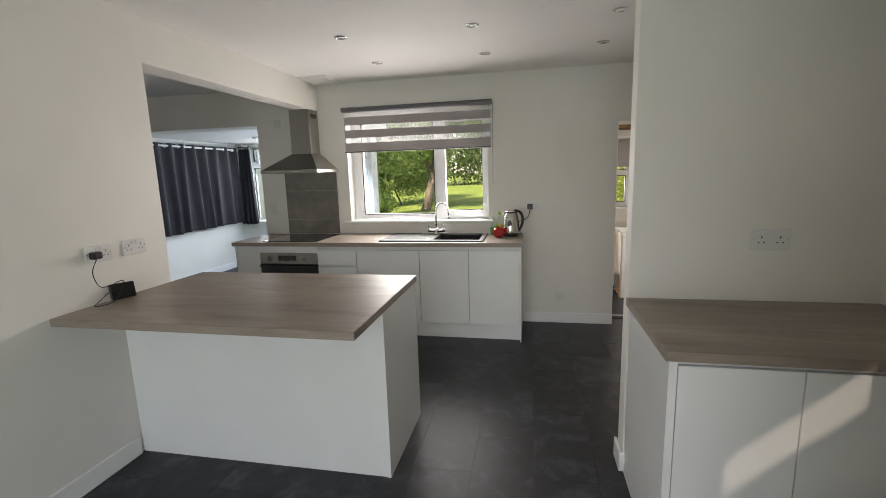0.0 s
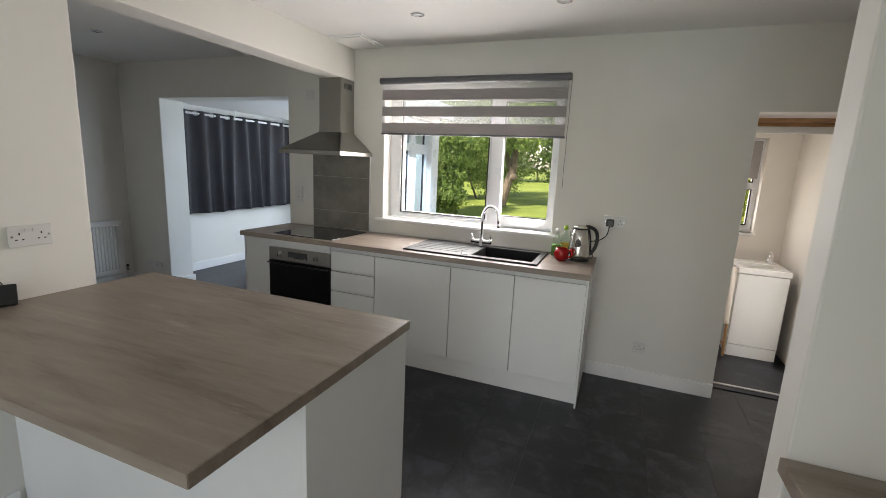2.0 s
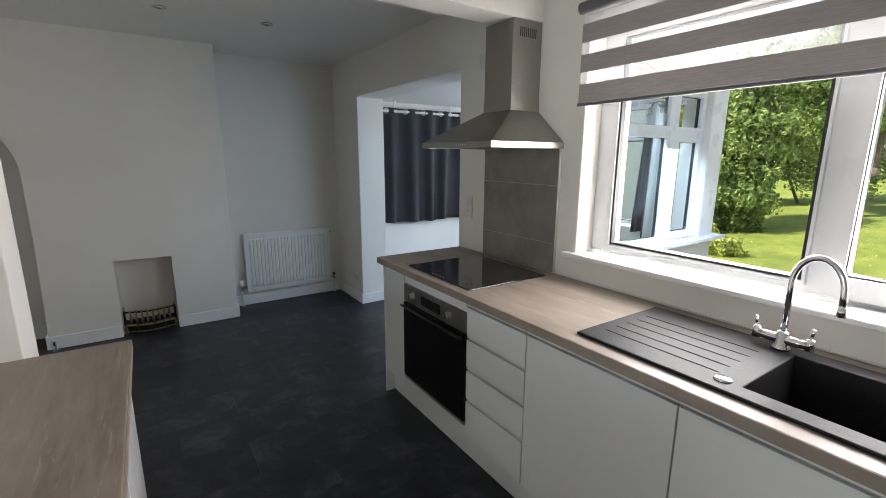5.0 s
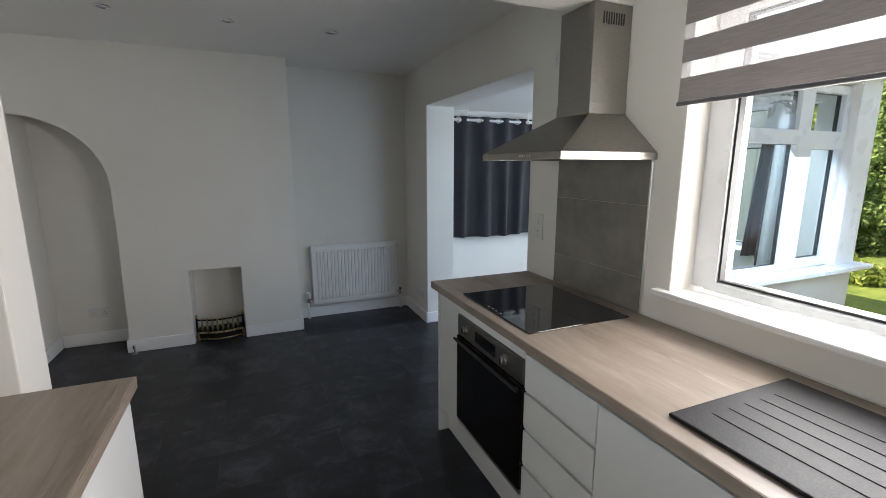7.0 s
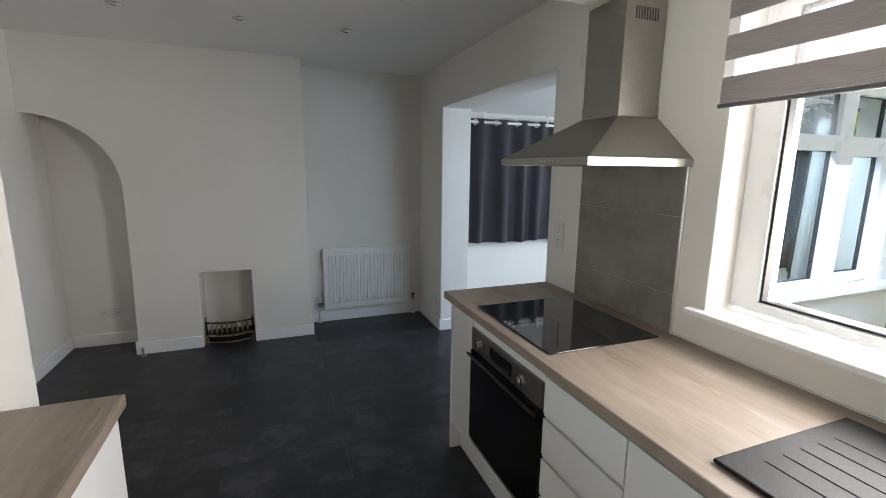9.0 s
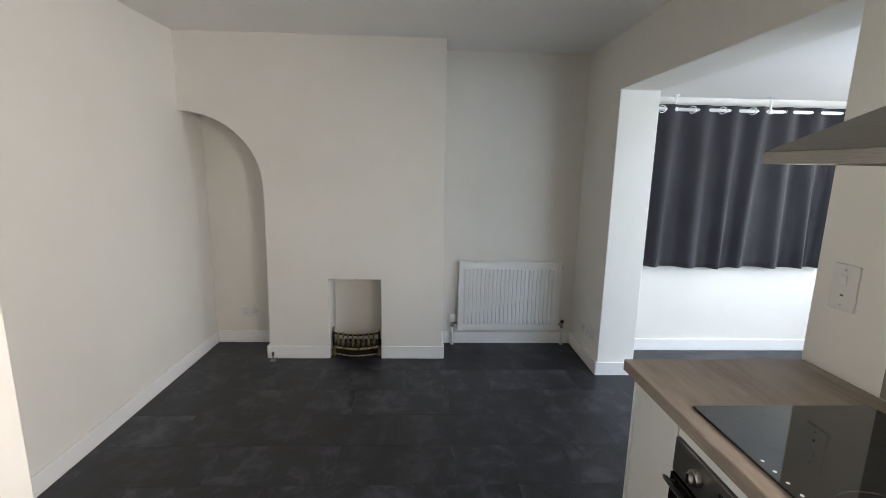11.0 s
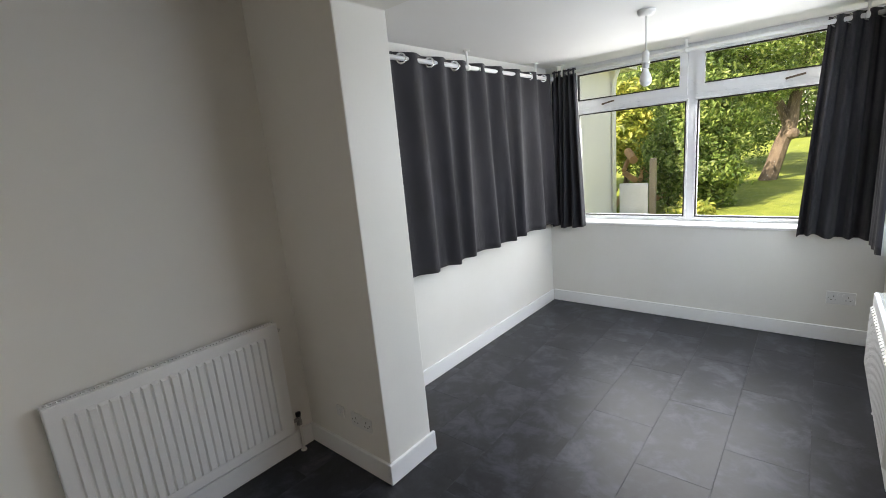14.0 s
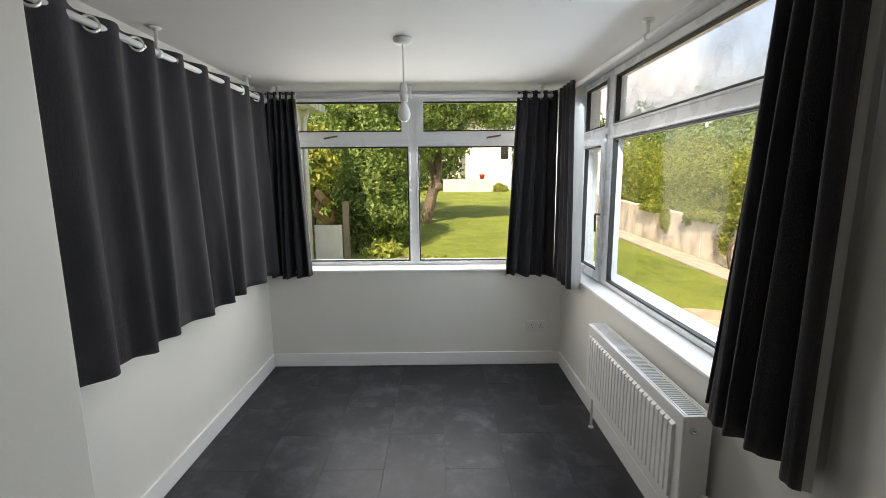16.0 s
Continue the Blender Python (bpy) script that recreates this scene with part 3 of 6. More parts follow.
skirting("baseboard", [(-5.485, -5.170, 3.852, 3.852 + T)])
skirting("baseboard", [(-5.485, -5.170, 2.456, 2.470)])
skirting("baseboard", [(-5.499, -5.499 + T, 1.93, 2.455)])
skirting("baseboard", [(-5.482, -2.66, 1.913, 1.913 + T)])
skirting("baseboard", [(-2.659, -2.641, 1.931, 2.898), (-2.640, -2.462, 2.881, 2.898)])
skirting("baseboard", [(-2.459, -2.459 + T, SOUTH + 0.02, 2.50)])
skirting("baseboard", [(SW + 0.001, SW + T, NORTH_OUT + 0.02, SN - T - 0.001)])
skirting("baseboard", [(SW + T, SE - T, SN - T, SN - 0.001)])
skirting("baseboard", [(SE - T, SE - 0.001, NORTH_OUT + 0.02, SN - T - 0.001)])
skirting("baseboard", [(0.155, 0.171, 2.745, 2.89), (0.155, 0.184, 2.745, 2.762)])


# ---- windows ----
def moulding(axis, at, sight, wide=0.022, proud=0.010):
    """A raised, sloped bead round one pane, facing the room."""
    bm, rings = bmesh.new(), []
    u0, u1, v0, v1 = sight
    for grow, out in ((wide, -0.0005), (wide - 0.003, -proud), (0.010, -proud), (0.0025, 0.012)):
        ring = []
        for u, v in ((u0 - grow, v0 - grow), (u1 + grow, v0 - grow), (u1 + grow, v1 + grow), (u0 - grow, v1 + grow)):
            ring.append(bm.verts.new((at + out, u, v) if axis == "x" else (u, at + out, v)))
        rings.append(ring)
    for a, b in zip(rings, rings[1:]):
        for k in range(4):
            bm.faces.new((a[k], a[(k + 1) % 4], b[(k + 1) % 4], b[k]))
    bmesh.ops.recalc_face_normals(bm, faces=bm.faces)
    return bm


def framed_window(name, axis, at, depth, outline, mullions, panes, label, gasket=0.006):
    """White frame in the plane axis=at; outline and panes are (u0, u1, v0, v1); panes are the clear sights."""
    win = thing(name, {"y": (outline[0], at, outline[2]), "x": (at, outline[0], outline[2])}[axis], label, "window")
    win["kind"] = "structure"
    part("window_frame", slab(axis, at, at + depth, *outline, [p[:4] for p in panes]), UPVC, win)
    soften(win.children[0], 0.004)
    mid = at + depth / 2
    for p in panes:
        u0, u1, v0, v1 = p[:4]
        bead = slab(axis, at - 0.004, at + depth * 0.4, u0 - gasket, u1 + gasket, v0 - gasket, v1 + gasket, [(u0 + gasket * 0.4, u1 - gasket * 0.4, v0 + gasket * 0.4, v1 - gasket * 0.4)])
        part("gasket", bead, GASKET, win)
        part("glazing_bead", moulding(axis, at, p[:4]), UPVC, win)
        bm = bmesh.new()
        c = (mid - 0.003, mid + 0.003, u0 - 0.01, u1 + 0.01) if axis == "x" else (u0 - 0.01, u1 + 0.01, mid - 0.003, mid + 0.003)
        box(bm, *c, v0 - 0.01, v1 + 0.01)
        g = part("pane", bm, p[4] if len(p) > 4 else PANE, win)
        g.visible_shadow = False
    for u0, u1, v0, v1 in mullions:
        c = (at - 0.018, at - 0.001, u0, u1) if axis == "x" else (u0, u1, at - 0.018, at - 0.001)
        part("sash_frame", soft_frame(axis, at - 0.016, at - 0.0005, u0, u1, v0, v1), UPVC, win)
    return win


def soft_frame(axis, low, high, u0, u1, v0, v1, wide=0.055):
    return slab(axis, low, high, u0, u1, v0, v1, [(u0 + wide, u1 - wide, v0 + wide, v1 - wide)])


def sash_handle(at, way, drop, material, parent):
    """A cranked lever on a small plate: at the plate, lever along way."""
    a, w, d = Vector(at), Vector(way), Vector(drop)
    bm = sweep(bmesh.new(), smoothed([a, a + d * 0.03, a + d * 0.032 + w * 0.03, a + d * 0.028 + w * 0.11]), 0.007, 8)
    return part("handle", bm, material, parent, "worn bronze lever handle", True)


kw = framed_window("window_1", "y", 5.14, 0.065, (-2.16, -0.705, 1.06, 2.10), [(-1.206, -0.712, 1.082, 2.085)],
                   [(-2.045, -1.272, 1.105, 2.05), (-1.150, -0.765, 1.14, 2.03)], "white double-glazed kitchen window over the sink")
part("window_sill", block(-2.225, -0.655, 4.985, 5.139, 1.022, 1.046, 0.006), SATIN, kw)
part("outer_sill", block(-2.2, -0.66, 5.21, 5.36, 1.03, 1.055, 0.004), UPVC, kw)
lever = block(-1.012, -0.968, 5.098, 5.123, 1.096, 1.122, 0.004)
sweep(lever, smoothed([(-0.985, 5.094, 1.110), (-0.94, 5.088, 1.112), (-0.86, 5.082, 1.124), (-0.80, 5.080, 1.138)]), [0.010] * 9 + [0.0085] * 8 + [0.007] * 8, 8)
part("handle", lever, UPVC, kw, "white window lever handle", True)

nw = framed_window("window_2", "y", 7.83, 0.06, (-5.24, -3.14, 0.77, 2.111), [(-5.235, -4.262, 1.745, 2.09), (-4.205, -3.145, 1.745, 2.09)],
                   [(-5.13, -4.275, 0.812, 1.695), (-4.186, -3.21, 0.812, 1.695), (-5.125, -4.30, 1.82, 2.028), (-4.155, -3.21, 1.82, 2.028)],
                   "white framed sunroom window with two top lights")
part("window_sill", block(-5.238, -3.142, 7.64, 7.829, 0.752, 0.772, 0.005), SATIN, nw)
sash_handle((-4.90, 7.813, 1.762), (0.9, 0, 0.15), (0, -1, 0), HANDLE_GREY, nw)
sash_handle((-3.66, 7.813, 1.762), (0.9, 0, 0.15), (0, -1, 0), HANDLE_GREY, nw)

ew = framed_window("window_3", "x", -2.975, 0.06, (5.42, 7.64, 0.77, 2.105), [(7.175, 7.635, 0.78, 1.725)],
                   [(7.24, 7.58, 0.84, 1.655), (5.50, 7.055, 0.812, 1.685), (7.20, 7.58, 1.785, 2.05), (5.50, 7.055, 1.785, 2.05, MISTED)],
                   "white framed sunroom side window with misted top pane")
part("window_sill", block(SE - 0.012, -2.976, 5.422, 7.638, 0.752, 0.772, 0.005), SATIN, ew)
part("outer_sill", block(-2.89, -2.76, 5.35, 7.98, 0.74, 0.775, 0.004), UPVC, ew)
part("outer_corner_post", block(-2.89, -2.856, 7.645, 7.90, 0.77, 2.18, 0.003), UPVC, ew)
sash_handle((-2.991, 7.19, 1.22), (0.0, 0.02, -1.0), (-1, 0, 0), HANDLE_GREY, ew)

lw = framed_window("window_4", "y", 6.70, 0.05, (0.30, 0.955, 1.02, 1.90), [], [(0.36, 0.90, 1.09, 1.42), (0.36, 0.90, 1.50, 1.84)], "white lobby window with a half-drawn roller blind")
part("window_sill", block(0.29, 0.975, 6.575, 6.699, 1.0, 1.02, 0.004), SATIN, lw)
lb = thing("roller_blind", (0.63, 6.67, 1.52), "pale grey roller blind half drawn at the lobby window", "blind")
part("cloth", block(0.33, 0.93, 6.668, 6.671, 1.53, 1.88), BLIND, lb)
part("tube", rod(bmesh.new(), (0.32, 6.67, 1.90), (0.94, 6.67, 1.90), 0.016), UPVC, lb)
gd = framed_window("door_1", "x", 1.24, 0.06, (5.342, 5.798, 0.003, 1.998), [], [(5.42, 5.72, 0.10, 1.92)], "white glazed outer door of the lobby")

# ---- floor: slate-look vinyl tiles in a half bond ----
floor = setting(part("floor", slab("z", -0.06, -0.004, -5.6, 1.3, SOUTH - 0.1, 5.19, [(-5.6, -2.64, SOUTH - 0.2, 1.8)]), JOINT), "dark charcoal slate-look vinyl tile floor", "floor")
floor_sun = setting(part("floor_sunroom", block(-5.4, -3.04, 5.191, 7.7, -0.06, -0.004), JOINT), "dark charcoal slate-look vinyl sunroom floor", "floor")


# ---- kitchen run ----
FRONT = 4.430      # faces of the doors
RUN_TOP = 0.872


def base_unit(name, x0, x1, y0, y1, label, doors, facing=-1, group="kitchen base units", body_top=RUN_TOP - 0.001):
    """A white handleless base unit; doors are (u0, u1, z0, z1) fronts, facing -y (-1) or +y (1)."""
    u = thing(name, ((x0 + x1) / 2, (y0 + y1) / 2, 0.0), label, "cabinet", group)
    f = y0 if facing < 0 else y1
    t = 0.019 * -facing
    inner = f + t
    part("body", block(x0 + 0.0005, x1 - 0.0005, min(inner + 0.002 * -facing, y1 if facing < 0 else y0), max(inner + 0.002 * -facing, y1 if facing < 0 else y0), 0.15, body_top), UNIT, u)
    if body_top < 0.8:
        part("front_rail", block(x0 + 0.0005, x1 - 0.0005, inner + 0.002, inner + 0.016, body_top + 0.002, RUN_TOP - 0.001), UNIT, u)
    for a, b, c, d in doors:
        part("door" if d - c > 0.4 else "drawer_front", block(a + 0.0015, b - 0.0015, min(f, inner), max(f, inner), c, d, 0.0018), UNIT, u)
        rail0, rail1 = sorted((f + 0.012 * -facing, f + 0.004 * -facing))
        part("handle_rail", block(a + 0.0015, b - 0.0015, rail0, rail1, d + 0.008, d + 0.034 if d < 0.8 else RUN_TOP - 0.006, 0.001), RAIL, u)
    return u


base_unit("base_cabinet", -3.137, -2.888, FRONT, 4.99, "white gloss narrow cabinet beside the oven", [(-3.137, -2.888, 0.158, 0.868)])
base_unit("drawer_unit", -2.283, -1.890, FRONT, 4.99, "white gloss four-drawer unit beside the oven", [
    (-2.283, -1.890, 0.158, 0.352), (-2.283, -1.890, 0.372, 0.512), (-2.283, -1.890, 0.533, 0.672), (-2.283, -1.890, 0.692, 0.832)])
base_unit("base_cabinet", -1.888, -1.284, FRONT, 4.99, "white gloss handleless single-door kitchen cabinet", [(-1.888, -1.284, 0.158, 0.832)])
base_unit("base_cabinet", -1.282, -0.832, FRONT, 4.99, "white gloss handleless cabinet under the sink", [(-1.282, -0.832, 0.158, 0.832)], body_top=0.70)
base_unit("base_cabinet", -0.830, -0.379, FRONT, 4.99, "white gloss handleless cabinet at the run's end", [(-0.830, -0.379, 0.158, 0.832)], body_top=0.70)
for x0, x1 in ((-3.150, -3.1375), (-0.378, -0.366)):
    tagged(part("end_panel", block(x0, x1, FRONT - 0.004, 5.003, 0.0, RUN_TOP - 0.001, 0.0015), UNIT), "white gloss end panel of the kitchen run", "panel", "kitchen end panels")
tagged(part("plinth", block(-3.138, -0.378, 4.488, 4.504, 0.0, 0.149, 0.001), UNIT), "white kickboard under the kitchen units", "plinth")

# worktop with the sink cut-out
wt = part("worktop", slab("z", RUN_TOP, 0.91, -3.158, -0.362, 4.388, NORTH - 0.002, [(-1.175, -0.735, 4.505, 4.875)]), WORKTOP)
tagged(soften(wt, 0.003), "grey-brown oak laminate worktop over the units", "worktop")
tagged(part("worktop_upstand_seal", block(-2.29, -0.355, NORTH - 0.009, NORTH - 0.001, 0.911, 0.917, 0.002), PLASTIC), "white sealant bead along the worktop's back", "sealant")

# laminate edging along the worktop's open edges
part("edge_band", block(-3.1575, -0.3625, 4.3865, 4.3885, 0.8735, 0.9085), WORKTOP, wt)
part("edge_band", block(-3.1595, -3.1575, 4.389, 5.017, 0.8735, 0.9085), WORKTOP, wt)
part("edge_band", block(-0.3625, -0.3605, 4.389, 5.017, 0.8735, 0.9085), WORKTOP, wt)

# built-in oven
oven = thing("oven", (-2.595, 4.7, 0.21), "stainless steel built-in oven with black glass door", "oven")
part("body", block(-2.886, -2.285, 4.455, 4.98, 0.16, 0.868), UNIT, oven)
part("trim_strip", block(-2.886, -2.285, 4.432, 4.452, 0.806, 0.866, 0.001), UNIT, oven, "white filler strip")
part("trim_strip", block(-2.886, -2.285, 4.432, 4.452, 0.160, 0.214, 0.001), UNIT, oven, "white filler strip")
part("control_panel", block(-2.884, -2.287, 4.424, 4.452, 0.700, 0.802, 0.002), STEEL, oven, "brushed steel control panel")
door = part("door", block(-2.884, -2.287, 4.420, 4.452, 0.238, 0.694, 0.003), OVEN_GLASS, oven, "black glass oven door")
part("lower_trim", block(-2.884, -2.287, 4.424, 4.452, 0.217, 0.235, 0.002), STEEL, oven, "steel lower trim")
bar = sweep(bmesh.new(), smoothed([(-2.86, 4.421, 0.676), (-2.86, 4.408, 0.676), (-2.84, 4.402, 0.676), (-2.34, 4.402, 0.676), (-2.31, 4.408, 0.676), (-2.31, 4.421, 0.676)], 5), 0.0065, 10)
part("handle", bar, BLACK, door, "black bar handle", True)
part("display", block(-2.69, -2.50, 4.4215, 4.4245, 0.726, 0.778, 0.001), GLASS_BLACK, oven, "black display window")
for x in (-2.775, -2.415):
    bm = bmesh.new()
    rod(bm, (x, 4.424, 0.752), (x, 4.410, 0.752), 0.023, 0.022, 24)
    rod(bm, (x, 4.410, 0.752), (x, 4.398, 0.752), 0.017, 0.015, 24)
    k = part("knob", bm, STEEL, oven, "steel control knob", True)
    part("grip", block(x - 0.003, x + 0.003, 4.394, 4.399, 0.739, 0.766, 0.001), BLACK, k)
for x in (-2.672, -2.645, -2.55, -2.523):
    part("button", rod(bmesh.new(), (x, 4.4215, 0.735), (x, 4.419, 0.735), 0.004, seg=10), CHROME, oven)
for x, z in ((-2.29, 0.678), (-2.29, 0.52), (-2.29, 0.36)):
    part("hinge_bumper", block(x - 0.008, x + 0.004, 4.421, 4.43, z - 0.008, z + 0.008, 0.002), BLACK, oven)

# hob
hob = thing("hob", (-2.565, 4.69, 0.91), "black ceramic glass hob set into the worktop", "hob")
part("glass", block(-2.850, -2.274, 4.437, 4.935, 0.9103, 0.9165, 0.002), GLASS_BLACK, hob)
for x, y, r in ((-2.72, 4.57, 0.085), (-2.42, 4.57, 0.105), (-2.72, 4.80, 0.105), (-2.42, 4.80, 0.085)):
    ring = [(x + r * math.cos(2 * math.pi * k / 40), y + r * math.sin(2 * math.pi * k / 40), 0.9161) for k in range(40)]
    part("cooking_zone", sweep(bmesh.new(), ring, 0.0006, 4, True), GRILLE_DARK, hob, "thin grey zone ring")
for k in range(4):
    part("touch_mark", rod(bmesh.new(), (-2.62 + 0.035 * k, 4.455, 0.9164), (-2.62 + 0.035 * k, 4.455, 0.917), 0.004, seg=10), PLASTIC, hob)

# splashback of three large tiles
splash = thing("splashback", (-2.595, NORTH, 0.912), "grey concrete-look tile splashback behind the hob", "splashback")
part("grout", block(-2.893, -2.296, NORTH - 0.006, NORTH - 0.001, 0.912, 1.575), GROUT, splash)
for z0, z1 in ((0.914, 1.066), (1.069, 1.373), (1.376, 1.575)):
    part("tile", block(-2.893, -2.297, NORTH - 0.0105, NORTH - 0.0062, z0, z1, 0.0008), CONCRETE, splash)
part("edge_trim", block(-2.2955, -2.287, NORTH - 0.012, NORTH - 0.001, 0.912, 1.565, 0.001), STRIP, splash, "brushed metal edge trim")

# cooker hood
hood = thing("cooker_hood", (-2.572, 4.8, 1.56), "brushed stainless steel chimney cooker hood", "cooker hood")
HX0, HX1, HY0, HY1 = -2.872, -2.276, 4.545, NORTH - 0.001
FX0, FX1, FY0 = -2.678, -2.464, 4.822
bm = bmesh.new()
low = [bm.verts.new(p) for p in ((HX0, HY0, 1.590), (HX1, HY0, 1.590), (HX1, HY1, 1.590), (HX0, HY1, 1.590))]
top = [bm.verts.new(p) for p in ((FX0 - 0.004, FY0 - 0.004, 1.752), (FX1 + 0.004, FY0 - 0.004, 1.752), (FX1 + 0.004, HY1, 1.752), (FX0 - 0.004, HY1, 1.752))]
for k in range(4):
    bm.faces.new((low[k], low[(k + 1) % 4], top[(k + 1) % 4], top[k]))
bm.faces.new(top)
bm.faces.new(low[::-1])
soften(part("canopy", bm, STEEL, hood), 0.003)
rim = part("rim", slab("z", 1.562, 1.5895, HX0, HX1, HY0, HY1, [(HX0 + 0.012, HX1 - 0.012, HY0 + 0.012, HY1 - 0.012)]), STEEL, hood, "polished steel lower rim")
part("filter", block(HX0 + 0.014, HX1 - 0.014, HY0 + 0.014, HY1 - 0.014, 1.570, 1.577), GRILLE_DARK, hood, "grey mesh grease filter")
part("flue", block(FX0, FX1, FY0, HY1, 1.7525, 2.186, 0.002), STEEL, hood, "square steel flue")
part("flue_sleeve", block(FX0 - 0.002, FX1 + 0.002, FY0 - 0.002, HY1 + 0.0005, 1.7522, 1.80, 0.001), STEEL, hood)
for k in range(9):
    y = FY0 + 0.045 + 0.013 * k
    part("vent_slot", block(FX1 - 0.002, FX1 + 0.0012, y, y + 0.006, 2.105, 2.150), SOCKET_HOLE, hood)
for k in range(5):
    x = -2.46 + 0.018 * k - 0.08
    part("button", rod(bmesh.new(), (x, HY0 - 0.003, 1.576), (x, HY0 + 0.002, 1.576), 0.005, seg=12), CHROME, hood)

# sink with drainer
sink = thing("sink", (-1.18, 4.69, 0.91), "black granite composite sink with ribbed drainer", "sink")
SX0, SX1, SY0, SY1 = -1.668, -0.700, 4.452, 4.938
rimbm = slab("z", 0.9105, 0.921, SX0, SX1, SY0, SY1, [(-1.165, -0.745, 4.515, 4.865)])
soften(part("rim", rimbm, SINK, sink), 0.004, 3)
bm = bmesh.new()
up = [bm.verts.new(p) for p in ((-1.165, 4.515, 0.914), (-0.745, 4.515, 0.914), (-0.745, 4.865, 0.914), (-1.165, 4.865, 0.914))]
dn = [bm.verts.new(p) for p in ((-1.145, 4.535, 0.722), (-0.765, 4.535, 0.722), (-0.765, 4.845, 0.722), (-1.145, 4.845, 0.722))]
for k in range(4):
    bm.faces.new((up[k], up[(k + 1) % 4], dn[(k + 1) % 4], dn[k]))
bm.faces.new(dn)
bowl = part("bowl", bm, SINK, sink, "deep square bowl")
sol = bowl.modifiers.new("wall", "SOLIDIFY")
sol.thickness, sol.offset = 0.006, 1.0
part("plug", lathe(bmesh.new(), [(0.0, 0.0), (0.042, 0.0), (0.044, 0.004), (0.03, 0.006), (0.0, 0.006)], (-0.955, 4.69, 0.724)), CHROME, sink, "chrome basket plug", True)
for k in range(5):
    y = 4.55 + 0.062 * k
    part("drainer_rib", sweep(bmesh.new(), [(-1.62, y, 0.9205), (-1.60, y, 0.9212), (-1.27, y, 0.9212), (-1.24, y, 0.9205)], 0.0019, 8), SINK, sink)
part("overflow", rod(bmesh.new(), (-1.1635, 4.60, 0.865), (-1.157, 4.60, 0.865), 0.008, seg=14), CHROME, sink)
part("plug_control", lathe(bmesh.new(), [(0.0, 0.0), (0.024, 0.0), (0.024, 0.003), (0.018, 0.006), (0.0, 0.0065)], (-1.215, 4.515, 0.921)), CHROME, sink, "round chrome plug control", True)

# bridge mixer tap
tap = thing("kitchen_tap", (-1.212, 4.885, 0.921), "chrome swan-neck mixer tap with two levers", "tap")
X, Y, Z = -1.212, 4.885, 0.921
bm = lathe(bmesh.new(), [(0.0, 0.0), (0.026, 0.0), (0.026, 0.008), (0.019, 0.016), (0.019, 0.055), (0.014, 0.062), (0.0, 0.062)], (X, Y, Z))
part("base", bm, CHROME, tap, "", True)
part("bridge", sweep(bmesh.new(), [(X - 0.075, Y, Z + 0.035), (X - 0.04, Y, Z + 0.034), (X + 0.04, Y, Z + 0.034), (X + 0.075, Y, Z + 0.035)], [0.013, 0.016, 0.016, 0.013], 14), CHROME, tap, "", True)
for s in (-1, 1):
    bm = bmesh.new()
    rod(bm, (X + s * 0.072, Y, Z + 0.02), (X + s * 0.072, Y, Z + 0.058), 0.013, 0.011, 16)
    rod(bm, (X + s * 0.072, Y, Z + 0.056), (X + s * 0.078, Y - 0.004, Z + 0.092), 0.0045, 0.0055, 10)
    part("lever", bm, CHROME, tap, "slim chrome lever", True)
arc = [(X, Y, Z + 0.05), (X, Y, Z + 0.215)]
for k in range(1, 13):
    a = math.pi * k / 12
    d = 0.068 * (1 - math.cos(a))
    arc.append((X + d * 0.98, Y - d * 0.20, Z + 0.220 + 0.092 * math.sin(a)))
arc.append((arc[-1][0] + 0.002, arc[-1][1], Z + 0.165))
part("spout", sweep(bmesh.new(), arc, 0.0095, 14), CHROME, tap, "", True)
part("aerator", rod(bmesh.new(), (arc[-1][0], arc[-1][1], Z + 0.155), (arc[-1][0], arc[-1][1], Z + 0.185), 0.0115, 0.0115, 16), CHROME, tap, "", True)

# kettle, mug and bottles
KX, KY, KZ = -0.478, 4.832, 0.9105
kettle = thing("kettle", (KX, KY, 0.91), "brushed steel kettle with black handle and base", "kettle")
part("power_base", lathe(bmesh.new(), [(0.0, 0.0), (0.076, 0.0), (0.078, 0.006), (0.072, 0.014), (0.0, 0.014)], (KX, KY, KZ)), BLACK, kettle, "", True)
part("jug", lathe(bmesh.new(), [(0.0, 0.015), (0.070, 0.015), (0.074, 0.022), (0.0755, 0.045), (0.074, 0.085), (0.069, 0.130), (0.062, 0.175), (0.053, 0.222), (0.0, 0.224)], (KX, KY, KZ), 36), KETTLE, kettle, "tapered polished steel jug", True)
part("base_band", lathe(bmesh.new(), [(0.0738, 0.026), (0.0762, 0.027), (0.0766, 0.031), (0.0752, 0.032)], (KX, KY, KZ), 36), BLACK, kettle, "", True)
lid = part("lid", lathe(bmesh.new(), [(0.0, 0.225), (0.050, 0.225), (0.046, 0.237), (0.030, 0.245), (0.0, 0.247)], (KX, KY, KZ), 32), KETTLE, kettle, "domed steel lid", True)
part("rim", lathe(bmesh.new(), [(0.050, 0.2225), (0.0545, 0.223), (0.0545, 0.2275), (0.050, 0.228)], (KX, KY, KZ), 32), BLACK, lid, "", True)
bm = bmesh.new()
lip = [[bm.verts.new((KX - 0.035 - o, KY - 0.005 + s * w, KZ + z)) for s in (-1, 0, 1)] for o, w, z in ((0.012, 0.030, 0.222), (0.036, 0.008, 0.214), (0.034, 0.010, 0.190), (0.026, 0.018, 0.150))]
for p, q in zip(lip, lip[1:]):
    for k in range(2):
        bm.faces.new((p[k], p[k + 1], q[k + 1], q[k]))
